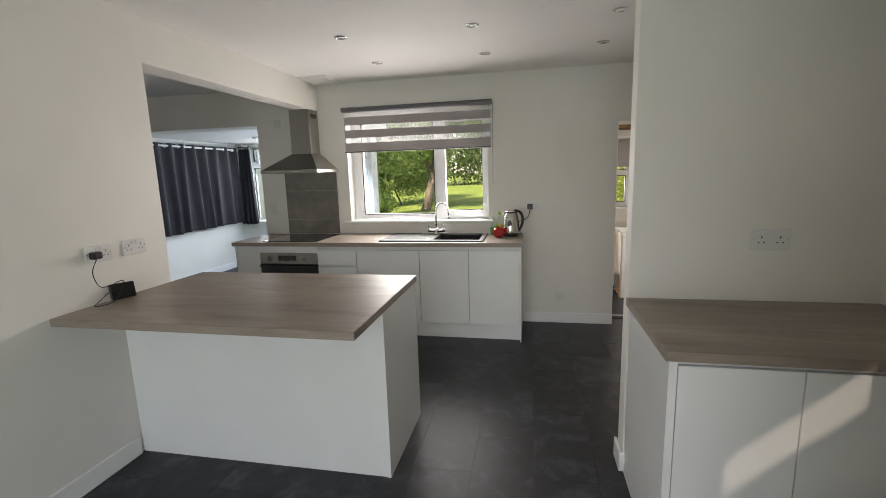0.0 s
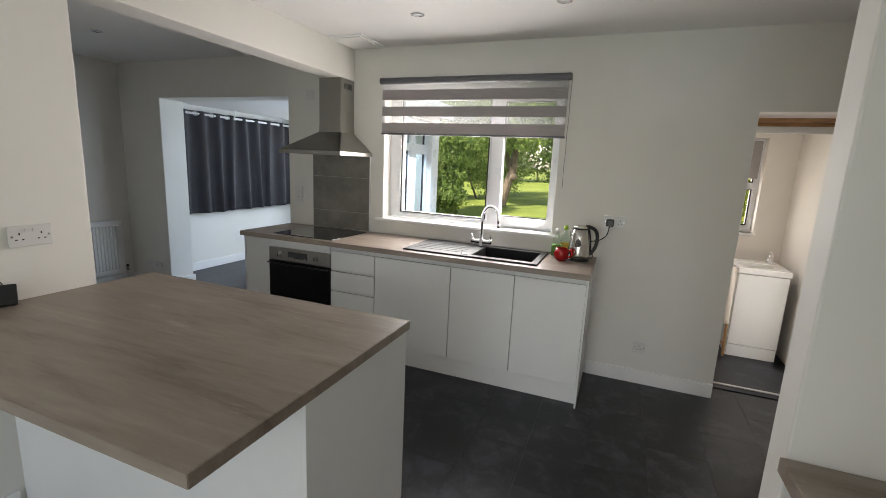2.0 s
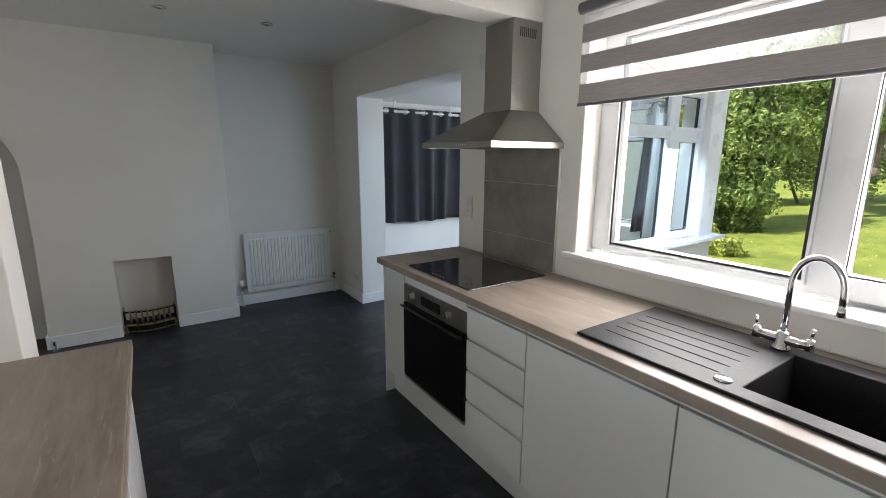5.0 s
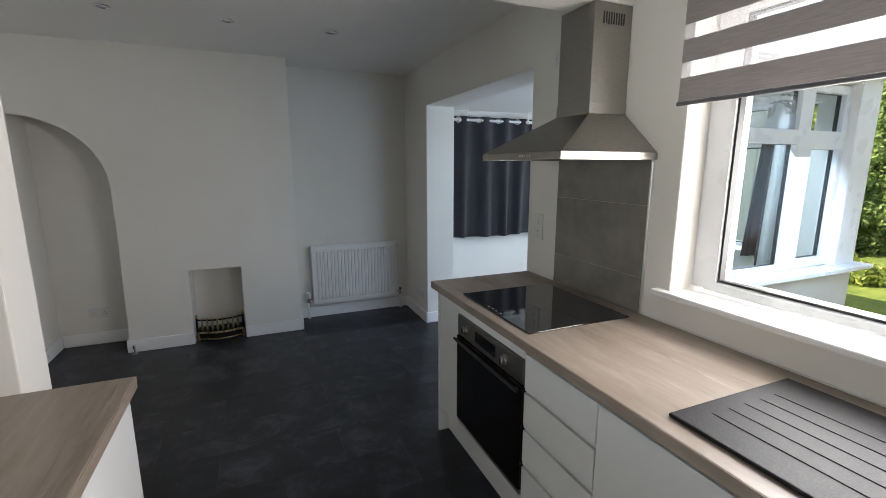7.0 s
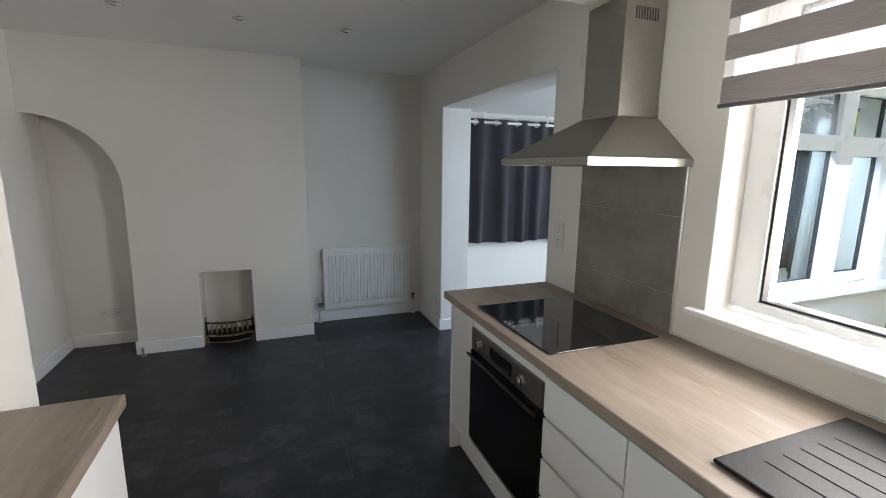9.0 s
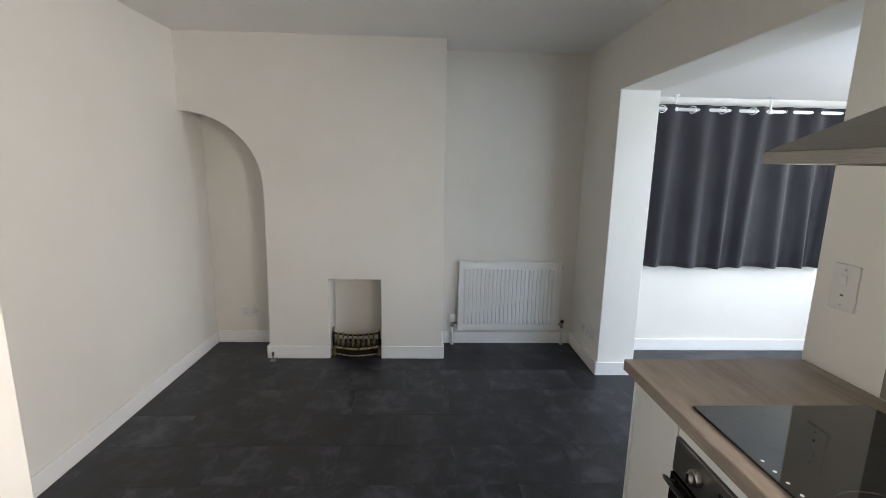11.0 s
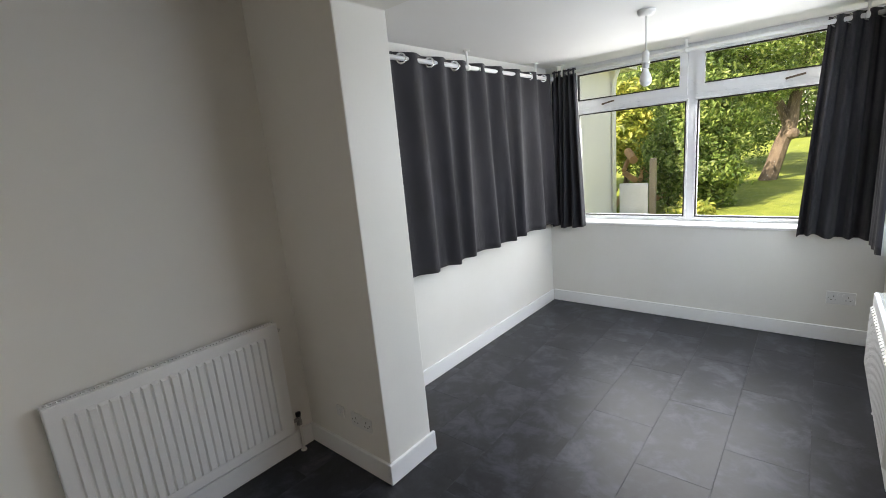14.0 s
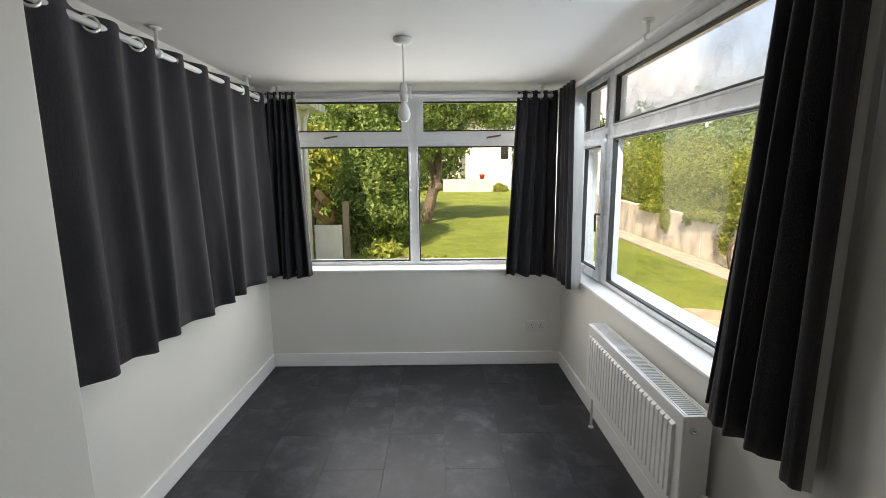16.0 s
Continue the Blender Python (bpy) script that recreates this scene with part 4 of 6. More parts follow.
part("spout", bm, KETTLE, kettle, "", True).modifiers.new("thick", "SOLIDIFY").thickness = 0.0015
grip = [(0.030, 0.240), (0.062, 0.236), (0.098, 0.218), (0.116, 0.175), (0.115, 0.125), (0.103, 0.085), (0.082, 0.052), (0.068, 0.045)]
line = smoothed([(KX + r * 0.97, KY + r * 0.24, KZ + z) for r, z in grip])
part("handle", sweep(bmesh.new(), line, [0.0125 if 4 < k < len(line) - 6 else 0.010 for k in range(len(line))], 12), BLACK, kettle, "thick black looped handle", True)
spine = smoothed([(KX + r * 0.97, KY + r * 0.24, KZ + z) for r, z in ((0.050, 0.224), (0.062, 0.175), (0.069, 0.130), (0.073, 0.075), (0.070, 0.035))])
part("handle_spine", sweep(bmesh.new(), spine, 0.011, 10), BLACK, kettle, "", True)
bm = bmesh.new()
bmesh.ops.create_uvsphere(bm, u_segments=20, v_segments=12, radius=1.0, matrix=Matrix.Translation((KX - 0.004, KY - 0.0655, KZ + 0.108)) @ Euler((radians(9), 0, 0)).to_matrix().to_4x4() @ Matrix.Diagonal((0.0215, 0.0075, 0.052, 1)))
gauge = part("water_gauge", bm, SMOKED, kettle, "smoky oval water window", True)
cable = part("power_cable", sweep(bmesh.new(), smoothed([(KX + 0.07, KY + 0.05, 0.9150), (KX + 0.09, KY + 0.10, 0.93), (-0.42, 4.955, 1.02), (-0.355, 4.965, 1.045), (-0.310, 4.970, 1.085), (-0.296, 4.975, 1.150)], 10), 0.0038, 8), BLACK, kettle, "black power cable", True)
part("plug", block(-0.322, -0.270, 4.968, 5.008, 1.148, 1.200, 0.008), BLACK, cable)

mug = thing("red_mug", (-0.585, 4.742, 0.91), "red glazed round ceramic mug beside the kettle", "mug")
MX, MY = -0.585, 4.742
bowlbm = lathe(bmesh.new(), [(0.0, 0.0), (0.028, 0.0), (0.043, 0.018), (0.050, 0.045), (0.045, 0.072), (0.037, 0.088), (0.034, 0.088), (0.042, 0.07), (0.046, 0.045), (0.040, 0.02), (0.0, 0.008)], (MX, MY, 0.9105))
part("cup", bowlbm, RED, mug, "", True)
part("handle", sweep(bmesh.new(), smoothed([(MX + 0.040, MY - 0.01, 0.985), (MX + 0.068, MY - 0.016, 0.982), (MX + 0.072, MY - 0.018, 0.955), (MX + 0.044, MY - 0.012, 0.935)]), 0.006, 10), RED, mug, "", True)

for x, y, h, r, cap, lab in ((-0.640, 4.900, 0.170, 0.037, PLASTIC, "clear soap bottle with a white cap by the sink"), (-0.590, 4.955, 0.190, 0.033, GREEN_CAP, "green-capped soap bottle by the sink")):
    b = thing("soap_bottle", (x, y, 0.91), lab, "bottle", "soap bottles")
    part("flask", lathe(bmesh.new(), [(0.0, 0.0), (r * 0.9, 0.0), (r, 0.012), (r, h * 0.55), (r * 0.72, h * 0.78), (r * 0.4, h * 0.86), (r * 0.36, h), (0.0, h)], (x, y, 0.9105)), BOTTLE, b, "", True)
    part("liquid", lathe(bmesh.new(), [(0.0, 0.004), (r * 0.86, 0.004), (r * 0.92, 0.014), (r * 0.92, h * 0.42), (0.0, h * 0.42)], (x, y, 0.9105)), SOAP, b, "", True)
    part("cap", lathe(bmesh.new(), [(0.0, h + 0.001), (r * 0.48, h + 0.001), (r * 0.48, h + 0.02), (r * 0.3, h + 0.032), (0.0, h + 0.033)], (x, y, 0.9105)), cap, b, "", True)
    part("label", lathe(bmesh.new(), [(r + 0.0004, h * 0.15), (r + 0.0008, h * 0.16), (r + 0.0008, h * 0.48), (r + 0.0004, h * 0.49)], (x, y, 0.9105)), LABEL_YELLOW if cap == GREEN_CAP else LABEL_GREEN, b, "coloured paper label", True)

# day-and-night blind
blind = thing("striped_blind", (-1.41, 4.96, 1.755), "grey and white striped day-and-night blind", "blind")
BX0, BX1 = -2.150, -0.668
part("cassette", sweep(bmesh.new(), [(BX0 - 0.022, 4.965, 2.172), (BX1 + 0.012, 4.965, 2.172)], 0.026, 16), RAIL_GREY, blind, "dark grey roller cassette")
part("back_plate", block(BX0 - 0.022, BX1 + 0.012, 4.967, NORTH - 0.001, 2.155, 2.198, 0.003), RAIL_GREY, blind)
part("voile", block(BX0, BX1, 4.9575, 4.9582, 1.762, 2.16), SHEER, blind, "white see-through voile")
for z0, z1 in ((2.022, 2.100), (1.896, 1.972), (1.765, 1.845)):
    part("slat", block(BX0, BX1, 4.9545, 4.9562, z0, z1), BLIND, blind)
part("bottom_bar", rod(bmesh.new(), (BX0 - 0.004, 4.957, 1.757), (BX1 + 0.004, 4.957, 1.757), 0.0075, seg=12), RAIL_GREY, blind, "grey bottom bar")
chain = [(BX1 + 0.018, 4.958, 2.17 - 0.022 * k) for k in range(36)]
bm = sweep(bmesh.new(), [(x + 0.0015 * math.sin(k * 0.6), y, z) for k, (x, y, z) in enumerate(chain)], 0.0016, 6)
for x, y, z in chain:
    bmesh.ops.create_icosphere(bm, subdivisions=1, radius=0.0032, matrix=Matrix.Translation((x, y, z)))
part("bead_chain", bm, RAIL_GREY, blind, "grey bead chain")


# ---- sockets and switches ----
def plate(name, centre, way, wide, high, label, kind="double", group="wall sockets"):
    """A white plate on a wall; way is the wall's outward normal."""
    n = Vector(way)
    s = Vector((0, 0, 1)).cross(n)
    c = Vector(centre)
    t = thing(name, c, label, "socket" if kind in ("double", "single") else "switch", group)
    turn = Matrix.Translation(c) @ Matrix((s, Vector((0, 0, 1)), n)).transposed().to_4x4()

    def put(nm, x0, x1, y0, y1, z0, z1, mat, bevel=0.0, lab=""):
        bm = block(x0, x1, y0, y1, z0, z1, bevel)
        bm.transform(turn)
        return part(nm, bm, mat, t, lab)

    put("plate", -wide / 2, wide / 2, -high / 2, high / 2, 0.0005, 0.009, PLASTIC, 0.003)
    outlets = {"double": (-0.037, 0.037), "single": (0.0,)}.get(kind, ())
    for u in outlets:
        for dx, dy, w, h in ((0, 0.010, 0.0045, 0.010), (-0.011, -0.013, 0.0075, 0.0048), (0.011, -0.013, 0.0075, 0.0048)):
            put("pin_hole", u + dx - w / 2, u + dx + w / 2, dy - h / 2, dy + h / 2, 0.0088, 0.0096, SOCKET_HOLE)
        put("rocker", u * 0.35 - 0.006, u * 0.35 + 0.006, 0.016, 0.032, 0.009, 0.0125, PLASTIC, 0.0015)
    if kind == "switch":
        put("rocker", -0.008, 0.008, -0.012, 0.012, 0.009, 0.013, PLASTIC, 0.002)
    if kind == "cooker":
        put("rocker", -0.011, 0.011, 0.008, 0.038, 0.009, 0.014, PLASTIC, 0.002)
        put("neon", -0.005, 0.005, -0.028, -0.022, 0.009, 0.0103, GRILLE_DARK)
        put("screw", -0.003, 0.003, 0.052, 0.058, 0.009, 0.0098, CHROME)
        put("screw", -0.003, 0.003, -0.058, -0.052, 0.009, 0.0098, CHROME)
    else:
        for u in (-wide / 2 + 0.012, wide / 2 - 0.012):
            put("screw", u - 0.003, u + 0.003, -0.003, 0.003, 0.009, 0.0098, CHROME)
    return t


plate("double_socket", (-0.266, NORTH, 1.180), (0, -1, 0), 0.147, 0.086, "white double socket with the kettle plugged in")
plate("single_socket", (0.001, NORTH, 0.278), (0, -1, 0), 0.086, 0.086, "white single socket above the skirting", "single")
plate("double_socket", (-2.46, 2.437, 1.166), (1, 0, 0), 0.147, 0.086, "white double socket with a charger plugged in")
plate("double_socket", (-2.46, 2.650, 1.168), (1, 0, 0), 0.147, 0.086, "white double socket above the island, unused")
plate("double_socket", (0.748, 2.763, 1.190), (0, -1, 0), 0.160, 0.090, "white double socket above the sideboard")
plate("double_socket", (WEST, 2.207, 0.280), (1, 0, 0), 0.147, 0.086, "white double socket inside the arched niche")
plate("double_socket", (-3.283, SN, 0.309), (0, -1, 0), 0.147, 0.086, "white double socket under the sunroom window")
plate("double_socket", (-5.045, NORTH, 0.262), (0, -1, 0), 0.147, 0.075, "white double socket low on the pier wall")
plate("single_socket", (-5.205, NORTH, 0.268), (0, -1, 0), 0.060, 0.060, "small white outlet beside the socket", "switch")
plate("cooker_switch", (-3.062, NORTH, 1.193), (0, -1, 0), 0.086, 0.146, "tall white cooker switch above the worktop", "cooker", "wall switches")
plate("fan_switch", (-2.925, NORTH, 2.082), (0, -1, 0), 0.086, 0.086, "white fan switch beside the cooker hood", "switch", "wall switches")

# ---- island ----
IX1, IY0, IY1 = -0.972, 2.160, 3.148
isl = thing("island", (-1.7, 2.83, 0.0), "white gloss kitchen island with a breakfast overhang", "island")
part("back_panel", block(-2.459, -0.993, 2.522, 2.540, 0.0, 0.871, 0.001), UNIT, isl)
part("end_panel", block(-0.992, -0.974, 2.516, 3.128, 0.0, 0.871, 0.0015), UNIT, isl)
part("body", block(-2.458, -0.994, 2.542, 3.105, 0.10, 0.870), UNIT, isl)
part("plinth", block(-2.458, -0.994, 3.06, 3.075, 0.0, 0.099), UNIT, isl)
for a, b in ((-2.457, -1.965), (-1.963, -1.475), (-1.473, -0.994)):
    part("door", block(a + 0.0015, b - 0.0015, 3.107, 3.126, 0.112, 0.835, 0.0015), UNIT, isl)
top = tagged(soften(part("island_worktop", block(-2.459, IX1, IY0, IY1, 0.8725, 0.91), WORKTOP), 0.003), "grey-brown oak laminate island worktop against the wall", "worktop")
part("edge_band", block(-2.458, IX1 - 0.001, IY0 - 0.0015, IY0 + 0.0005, 0.874, 0.9085), WORKTOP, top)
part("edge_band", block(-2.458, IX1 - 0.001, IY1 - 0.0005, IY1 + 0.0015, 0.874, 0.9085), WORKTOP, top)
part("edge_band", block(IX1 - 0.0005, IX1 + 0.0015, IY0, IY1, 0.874, 0.9085), WORKTOP, top)

# charger box and lead on the island
charger = thing("charger_box", (-2.42, 2.50, 0.91), "small black power box leaning by the wall", "charger")
bm = block(-0.013, 0.013, -0.056, 0.056, 0.0, 0.082, 0.004)
bm.transform(Matrix.Translation((-2.415, 2.505, 0.913)) @ Euler((0, radians(-14), radians(-28))).to_matrix().to_4x4())
part("case", bm, BLACK, charger)
part("lead", sweep(bmesh.new(), smoothed([(-2.425, 2.402, 1.150), (-2.435, 2.375, 1.08), (-2.44, 2.40, 1.005), (-2.44, 2.45, 0.99), (-2.43, 2.52, 1.005), (-2.42, 2.528, 0.978)], 10), 0.0022, 8), BLACK, charger, "thin black lead", True)
part("lead", sweep(bmesh.new(), smoothed([(-2.42, 2.47, 0.965), (-2.43, 2.43, 0.955), (-2.435, 2.38, 0.925), (-2.42, 2.345, 0.914), (-2.40, 2.37, 0.9125), (-2.40, 2.44, 0.918), (-2.42, 2.52, 0.985)], 10), 0.0022, 8), BLACK, charger, "thin black lead", True)
plug = part("plug", block(-2.451, -2.412, 2.378, 2.426, 1.143, 1.180, 0.008), BLACK, charger, "black plug in the wall socket")

# ---- sideboard ----
sb = thing("sideboard", (0.7, 2.45, 0.0), "white gloss base cabinets under a worktop, sunlit", "cabinet")
part("end_panel", block(0.178, 0.206, 2.130, 2.744, 0.0, 0.871, 0.0015), UNIT, sb)
part("body", block(0.208, 1.198, 2.152, 2.744, 0.10, 0.870), UNIT, sb)
part("plinth", block(0.208, 1.198, 2.19, 2.206, 0.0, 0.099), UNIT, sb)
for a, b in ((0.208, 0.590), (0.592, 0.998), (1.0, 1.197)):
    part("door", block(a + 0.001, b - 0.001, 2.131, 2.150, 0.110, 0.852, 0.0018), UNIT, sb)
top = tagged(soften(part("sideboard_worktop", block(0.163, 1.198, 2.113, 2.762, 0.8725, 0.91), WORKTOP), 0.003), "grey-brown oak laminate worktop over the sideboard", "worktop")
part("edge_band", block(0.164, 1.197, 2.1115, 2.1135, 0.874, 0.9085), WORKTOP, top)
part("edge_band", block(0.1615, 0.1635, 2.114, 2.761, 0.874, 0.9085), WORKTOP, top)


# ---- ceiling fittings ----
def downlight(x, y, z):
    t = thing("downlight", (x, y, z), "round white recessed ceiling downlight, unlit", "ceiling light", "downlights")
    part("ring", lathe(bmesh.new(), [(0.030, 0.0), (0.044, -0.001), (0.045, -0.004), (0.032, -0.006), (0.030, -0.002), (0.030, 0.0)], (x, y, z - 0.0005)), CHROME, t, "satin metal ring", True)
    part("lens", lathe(bmesh.new(), [(0.0, -0.004), (0.0295, -0.003), (0.0295, 0.0), (0.0, 0.0)], (x, y, z - 0.0008)), BULB, t, "", True)
    return t


first = downlight(-1.555, 3.60, TOP)
for x, y in ((-0.658, 3.60), (0.230, 3.57), (-1.555, 4.33), (-0.650, 4.31), (0.235, 4.26), (-4.27, 2.79), (-4.27, 3.44), (-4.27, 4.09), (-3.41, 2.79), (-3.41, 3.44), (-3.41, 4.07)):
    copy_thing(first, Matrix.Translation((x, y, TOP)))
hatch = thing("ceiling_hatch", (-2.29, 4.8, TOP), "white square access panel in the ceiling", "hatch")
part("panel", block(-2.42, -2.17, 4.645, 4.955, TOP - 0.018, TOP - 0.001, 0.003), CEILING, hatch)
part("frame", slab("z", TOP - 0.010, TOP - 0.0005, -2.445, -2.145, 4.62, 4.98, [(-2.42, -2.17, 4.645, 4.955)]), SATIN, hatch)

copy = thing("ceiling_hatch", (-3.37, 5.86, SUN_TOP), "white square access panel in the sunroom ceiling", "hatch")
part("panel", block(-3.53, -3.21, 5.68, 6.04, SUN_TOP - 0.010, SUN_TOP - 0.0005, 0.003), CEILING, copy)
part("frame", slab("z", SUN_TOP - 0.016, SUN_TOP - 0.0004, -3.555, -3.185, 5.655, 6.065, [(-3.53, -3.21, 5.68, 6.04)]), SATIN, copy)

pend = thing("pendant_light", (-4.202, 6.535, SUN_TOP), "white pendant flex with a bare bulb, unlit", "ceiling light")
PX, PY = -4.202, 6.535
part("ceiling_rose", lathe(bmesh.new(), [(0.0, 0.0), (0.045, 0.0), (0.045, -0.012), (0.036, -0.024), (0.012, -0.028), (0.0, -0.028)], (PX, PY, SUN_TOP - 0.0005)), PLASTIC, pend, "", True)
part("flex", sweep(bmesh.new(), [(PX, PY, SUN_TOP - 0.02), (PX + 0.001, PY, SUN_TOP - 0.12), (PX, PY, SUN_TOP - 0.21)], 0.0035, 8), PLASTIC, pend, "white flex", True)
part("lamp_holder", lathe(bmesh.new(), [(0.0, -0.20), (0.012, -0.20), (0.018, -0.215), (0.018, -0.25), (0.022, -0.252), (0.022, -0.262), (0.018, -0.264), (0.018, -0.285), (0.0, -0.285)], (PX, PY, SUN_TOP)), PLASTIC, pend, "", True)
part("bulb", lathe(bmesh.new(), [(0.0, -0.284), (0.014, -0.286), (0.016, -0.30), (0.028, -0.325), (0.031, -0.345), (0.026, -0.366), (0.013, -0.378), (0.0, -0.380)], (PX, PY, SUN_TOP)), BULB, pend, "opal glass bulb", True)


# ---- radiators ----
def radiator(length, height, depth, label, ribs):
    """A steel panel radiator along local x, its front facing local -y, its back at y = 0, its foot at z = 0."""
    t = thing("radiator", (0, 0, 0), label, "radiator", "radiators")
    step = (length - 0.09) / ribs
    for n, y in (("front_panel", -depth),) + ((("back_panel", -0.045),) if depth > 0.09 else ()):
        bm = bmesh.new()
        box(bm, 0.0, length, y, y + 0.012, 0.0, height, 0.004)
        for k in range(ribs):
            x = 0.045 + step * (k + 0.5)
            w = step * 0.31
            fl = bmesh.new()
            v = [fl.verts.new(p) for p in ((x - w - 0.005, y, 0.05), (x - w, y - 0.011, 0.06), (x + w, y - 0.011, 0.06), (x + w + 0.005, y, 0.05), (x - w - 0.005, y, height - 0.05), (x - w, y - 0.011, height - 0.06), (x + w, y - 0.011, height - 0.06), (x + w + 0.005, y, height - 0.05))]
            for f in ((0, 1, 5, 4), (1, 2, 6, 5), (2, 3, 7, 6), (0, 3, 2, 1), (4, 5, 6, 7)):
                fl.faces.new([v[i] for i in f])
            part("flute", fl, RADIATOR, t)
        part(n, bm, RADIATOR, t)
    top = bmesh.new()
    box(top, 0.004, length - 0.004, -depth + 0.010, -depth + 0.016, height - 0.008, height + 0.002)
    box(top, 0.004, length - 0.004, -0.034, -0.028, height - 0.008, height + 0.002)
    n = int(length / 0.014)
    for k in range(n + 1):
        x = 0.004 + (length - 0.013) * k / n
        box(top, x, x + 0.0045, -depth + 0.016, -0.034, height - 0.004, height + 0.001)
    part("top_grille", top, RADIATOR, t, "slotted top grille")
    # Plain dark block: its colour stands in for shade behind the slots.
    part("inner_void", block(0.012, length - 0.012, -depth + 0.018, -0.034 if depth < 0.09 else -0.05, 0.02, height - 0.012), GRILLE_DARK, t, "dark grey filler painted as the shade inside")
    for x in (0.0, length - 0.006):
        part("side_panel", block(x - 0.001, x + 0.007, -depth + 0.005, -0.026, 0.015, height + 0.001, 0.002), RADIATOR, t)
    bm = rod(bmesh.new(), (length + 0.005, -depth + 0.03, height - 0.05), (length + 0.017, -depth + 0.03, height - 0.05), 0.014, 0.012, 6)
    rod(bm, (length + 0.016, -depth + 0.03, height - 0.05), (length + 0.026, -depth + 0.03, height - 0.05), 0.006, 0.005, 8)
    part("bleed_valve", bm, CHROME, t, "chrome bleed valve")
    for x in (0.12, length - 0.12):
        part("wall_bracket", block(x - 0.02, x + 0.02, -0.03, -0.0005, 0.06, height - 0.06), RADIATOR, t)
    return t


def radiator_valve(at, floor_z, side, label, thermostat=True):
    x, y, z = at
    v = thing("radiator_valve", (x, y, floor_z), label, "valve", "radiator valves")
    sx, sy = side
    bm = bmesh.new()
    rod(bm, (x, y, z - 0.03), (x, y, z + 0.02), 0.011, seg=14)
    rod(bm, (x, y, z), (x + sx * 0.045, y + sy * 0.045, z), 0.010, seg=14)
    rod(bm, (x, y, z - 0.032), (x, y, z - 0.012), 0.0155, seg=6)
    part("brass_body", bm, STEEL, v, "nickel-plated valve body")
    if thermostat:
        part("head", lathe(bmesh.new(), [(0.0, 0.016), (0.019, 0.016), (0.022, 0.024), (0.022, 0.060), (0.018, 0.072), (0.012, 0.078), (0.0, 0.079)], (x, y, z), 18), VALVE, v, "white thermostatic head", True)
    else:
        part("cap", lathe(bmesh.new(), [(0.0, 0.016), (0.014, 0.016), (0.014, 0.036), (0.0, 0.038)], (x, y, z), 14), BLACK, v, "dark lockshield cap", True)
    part("pipe", rod(bmesh.new(), (x, y, floor_z), (x, y, z - 0.025), 0.0075, seg=12), VALVE, v, "white painted pipe tail", True)
    part("pipe_collar", lathe(bmesh.new(), [(0.0, 0.0005), (0.016, 0.0005), (0.014, 0.008), (0.0, 0.009)], (x, y, floor_z), 14), VALVE, v)
    return v


r1 = radiator(0.880, 0.600, 0.072, "white steel panel radiator in the dining alcove", 23)
r1.matrix_basis = Matrix.Translation((WEST, 4.0, 0.145)) @ Euler((0, 0, radians(90))).to_matrix().to_4x4()
radiator_valve((-5.462, 3.952, 0.195), 0.0, (0, 1), "white thermostatic valve beside the dining radiator")
radiator_valve((-5.462, 4.925, 0.185), 0.0, (0, -1), "lockshield valve beside the dining radiator", False)
r2 = radiator(0.972, 0.395, 0.125, "white double-panel radiator under the sunroom window", 26)
r2.matrix_basis = Matrix.Translation((SE, 6.682, 0.262)) @ Euler((0, 0, radians(-90))).to_matrix().to_4x4()
radiator_valve((-3.15, 5.655, 0.315), 0.0, (0, 1), "white thermostatic valve beside the sunroom radiator")
radiator_valve((-3.15, 6.735, 0.305), 0.0, (0, -1), "lockshield valve beside the sunroom radiator", False)

# fire front in the small fireplace
fire = thing("fire_front", (-5.22, 3.157, 0.0), "brass and black iron fire front in the fireplace", "fire grate")
for y in (2.972, 3.343):
    part("side_foot", block(-5.235, -5.195, y - 0.013, y + 0.013, 0.001, 0.075, 0.004), BRASS, fire)
    part("side_post", sweep(bmesh.new(), [(-5.215, y, 0.07), (-5.212, y, 0.14), (-5.215, y, 0.215)], 0.009, 10), IRON, fire)
    part("finial", lathe(bmesh.new(), [(0.0, 0.205), (0.008, 0.208), (0.013, 0.22), (0.008, 0.232), (0.012, 0.240), (0.0, 0.25)], (-5.215, y, 0.0), 12), BRASS, fire)


def bow(z, out, r, mat, name, label=""):
    pts = [(-5.215 + out * math.sin(math.pi * k / 14), 2.975 + 0.366 * k / 14, z) for k in range(15)]
    return part(name, sweep(bmesh.new(), pts, r, 8), mat, fire, label, True)


bow(0.195, 0.05, 0.008, IRON, "top_bar", "black iron top bar")
bow(0.100, 0.05, 0.008, IRON, "lower_bar", "black iron lower bar")
bow(0.078, 0.055, 0.010, BRASS, "brass_rail", "curved brass rail")
bow(0.020, 0.055, 0.006, BRASS, "bottom_rail", "curved brass bottom rail")
bm = bmesh.new()
for k in range(14):
    a, b = [(-5.222 + 0.05 * math.sin(math.pi * q / 14), 2.975 + 0.366 * q / 14) for q in (k, k + 1)]
    vs = [bm.verts.new(p) for p in ((*a, 0.015), (*b, 0.015), (*b, 0.075), (*a, 0.075))]
    bm.faces.new(vs)
bm2 = part("ash_front", bm, IRON, fire, "black iron ash front")
bm2.modifiers.new("plate", "SOLIDIFY").thickness = 0.004
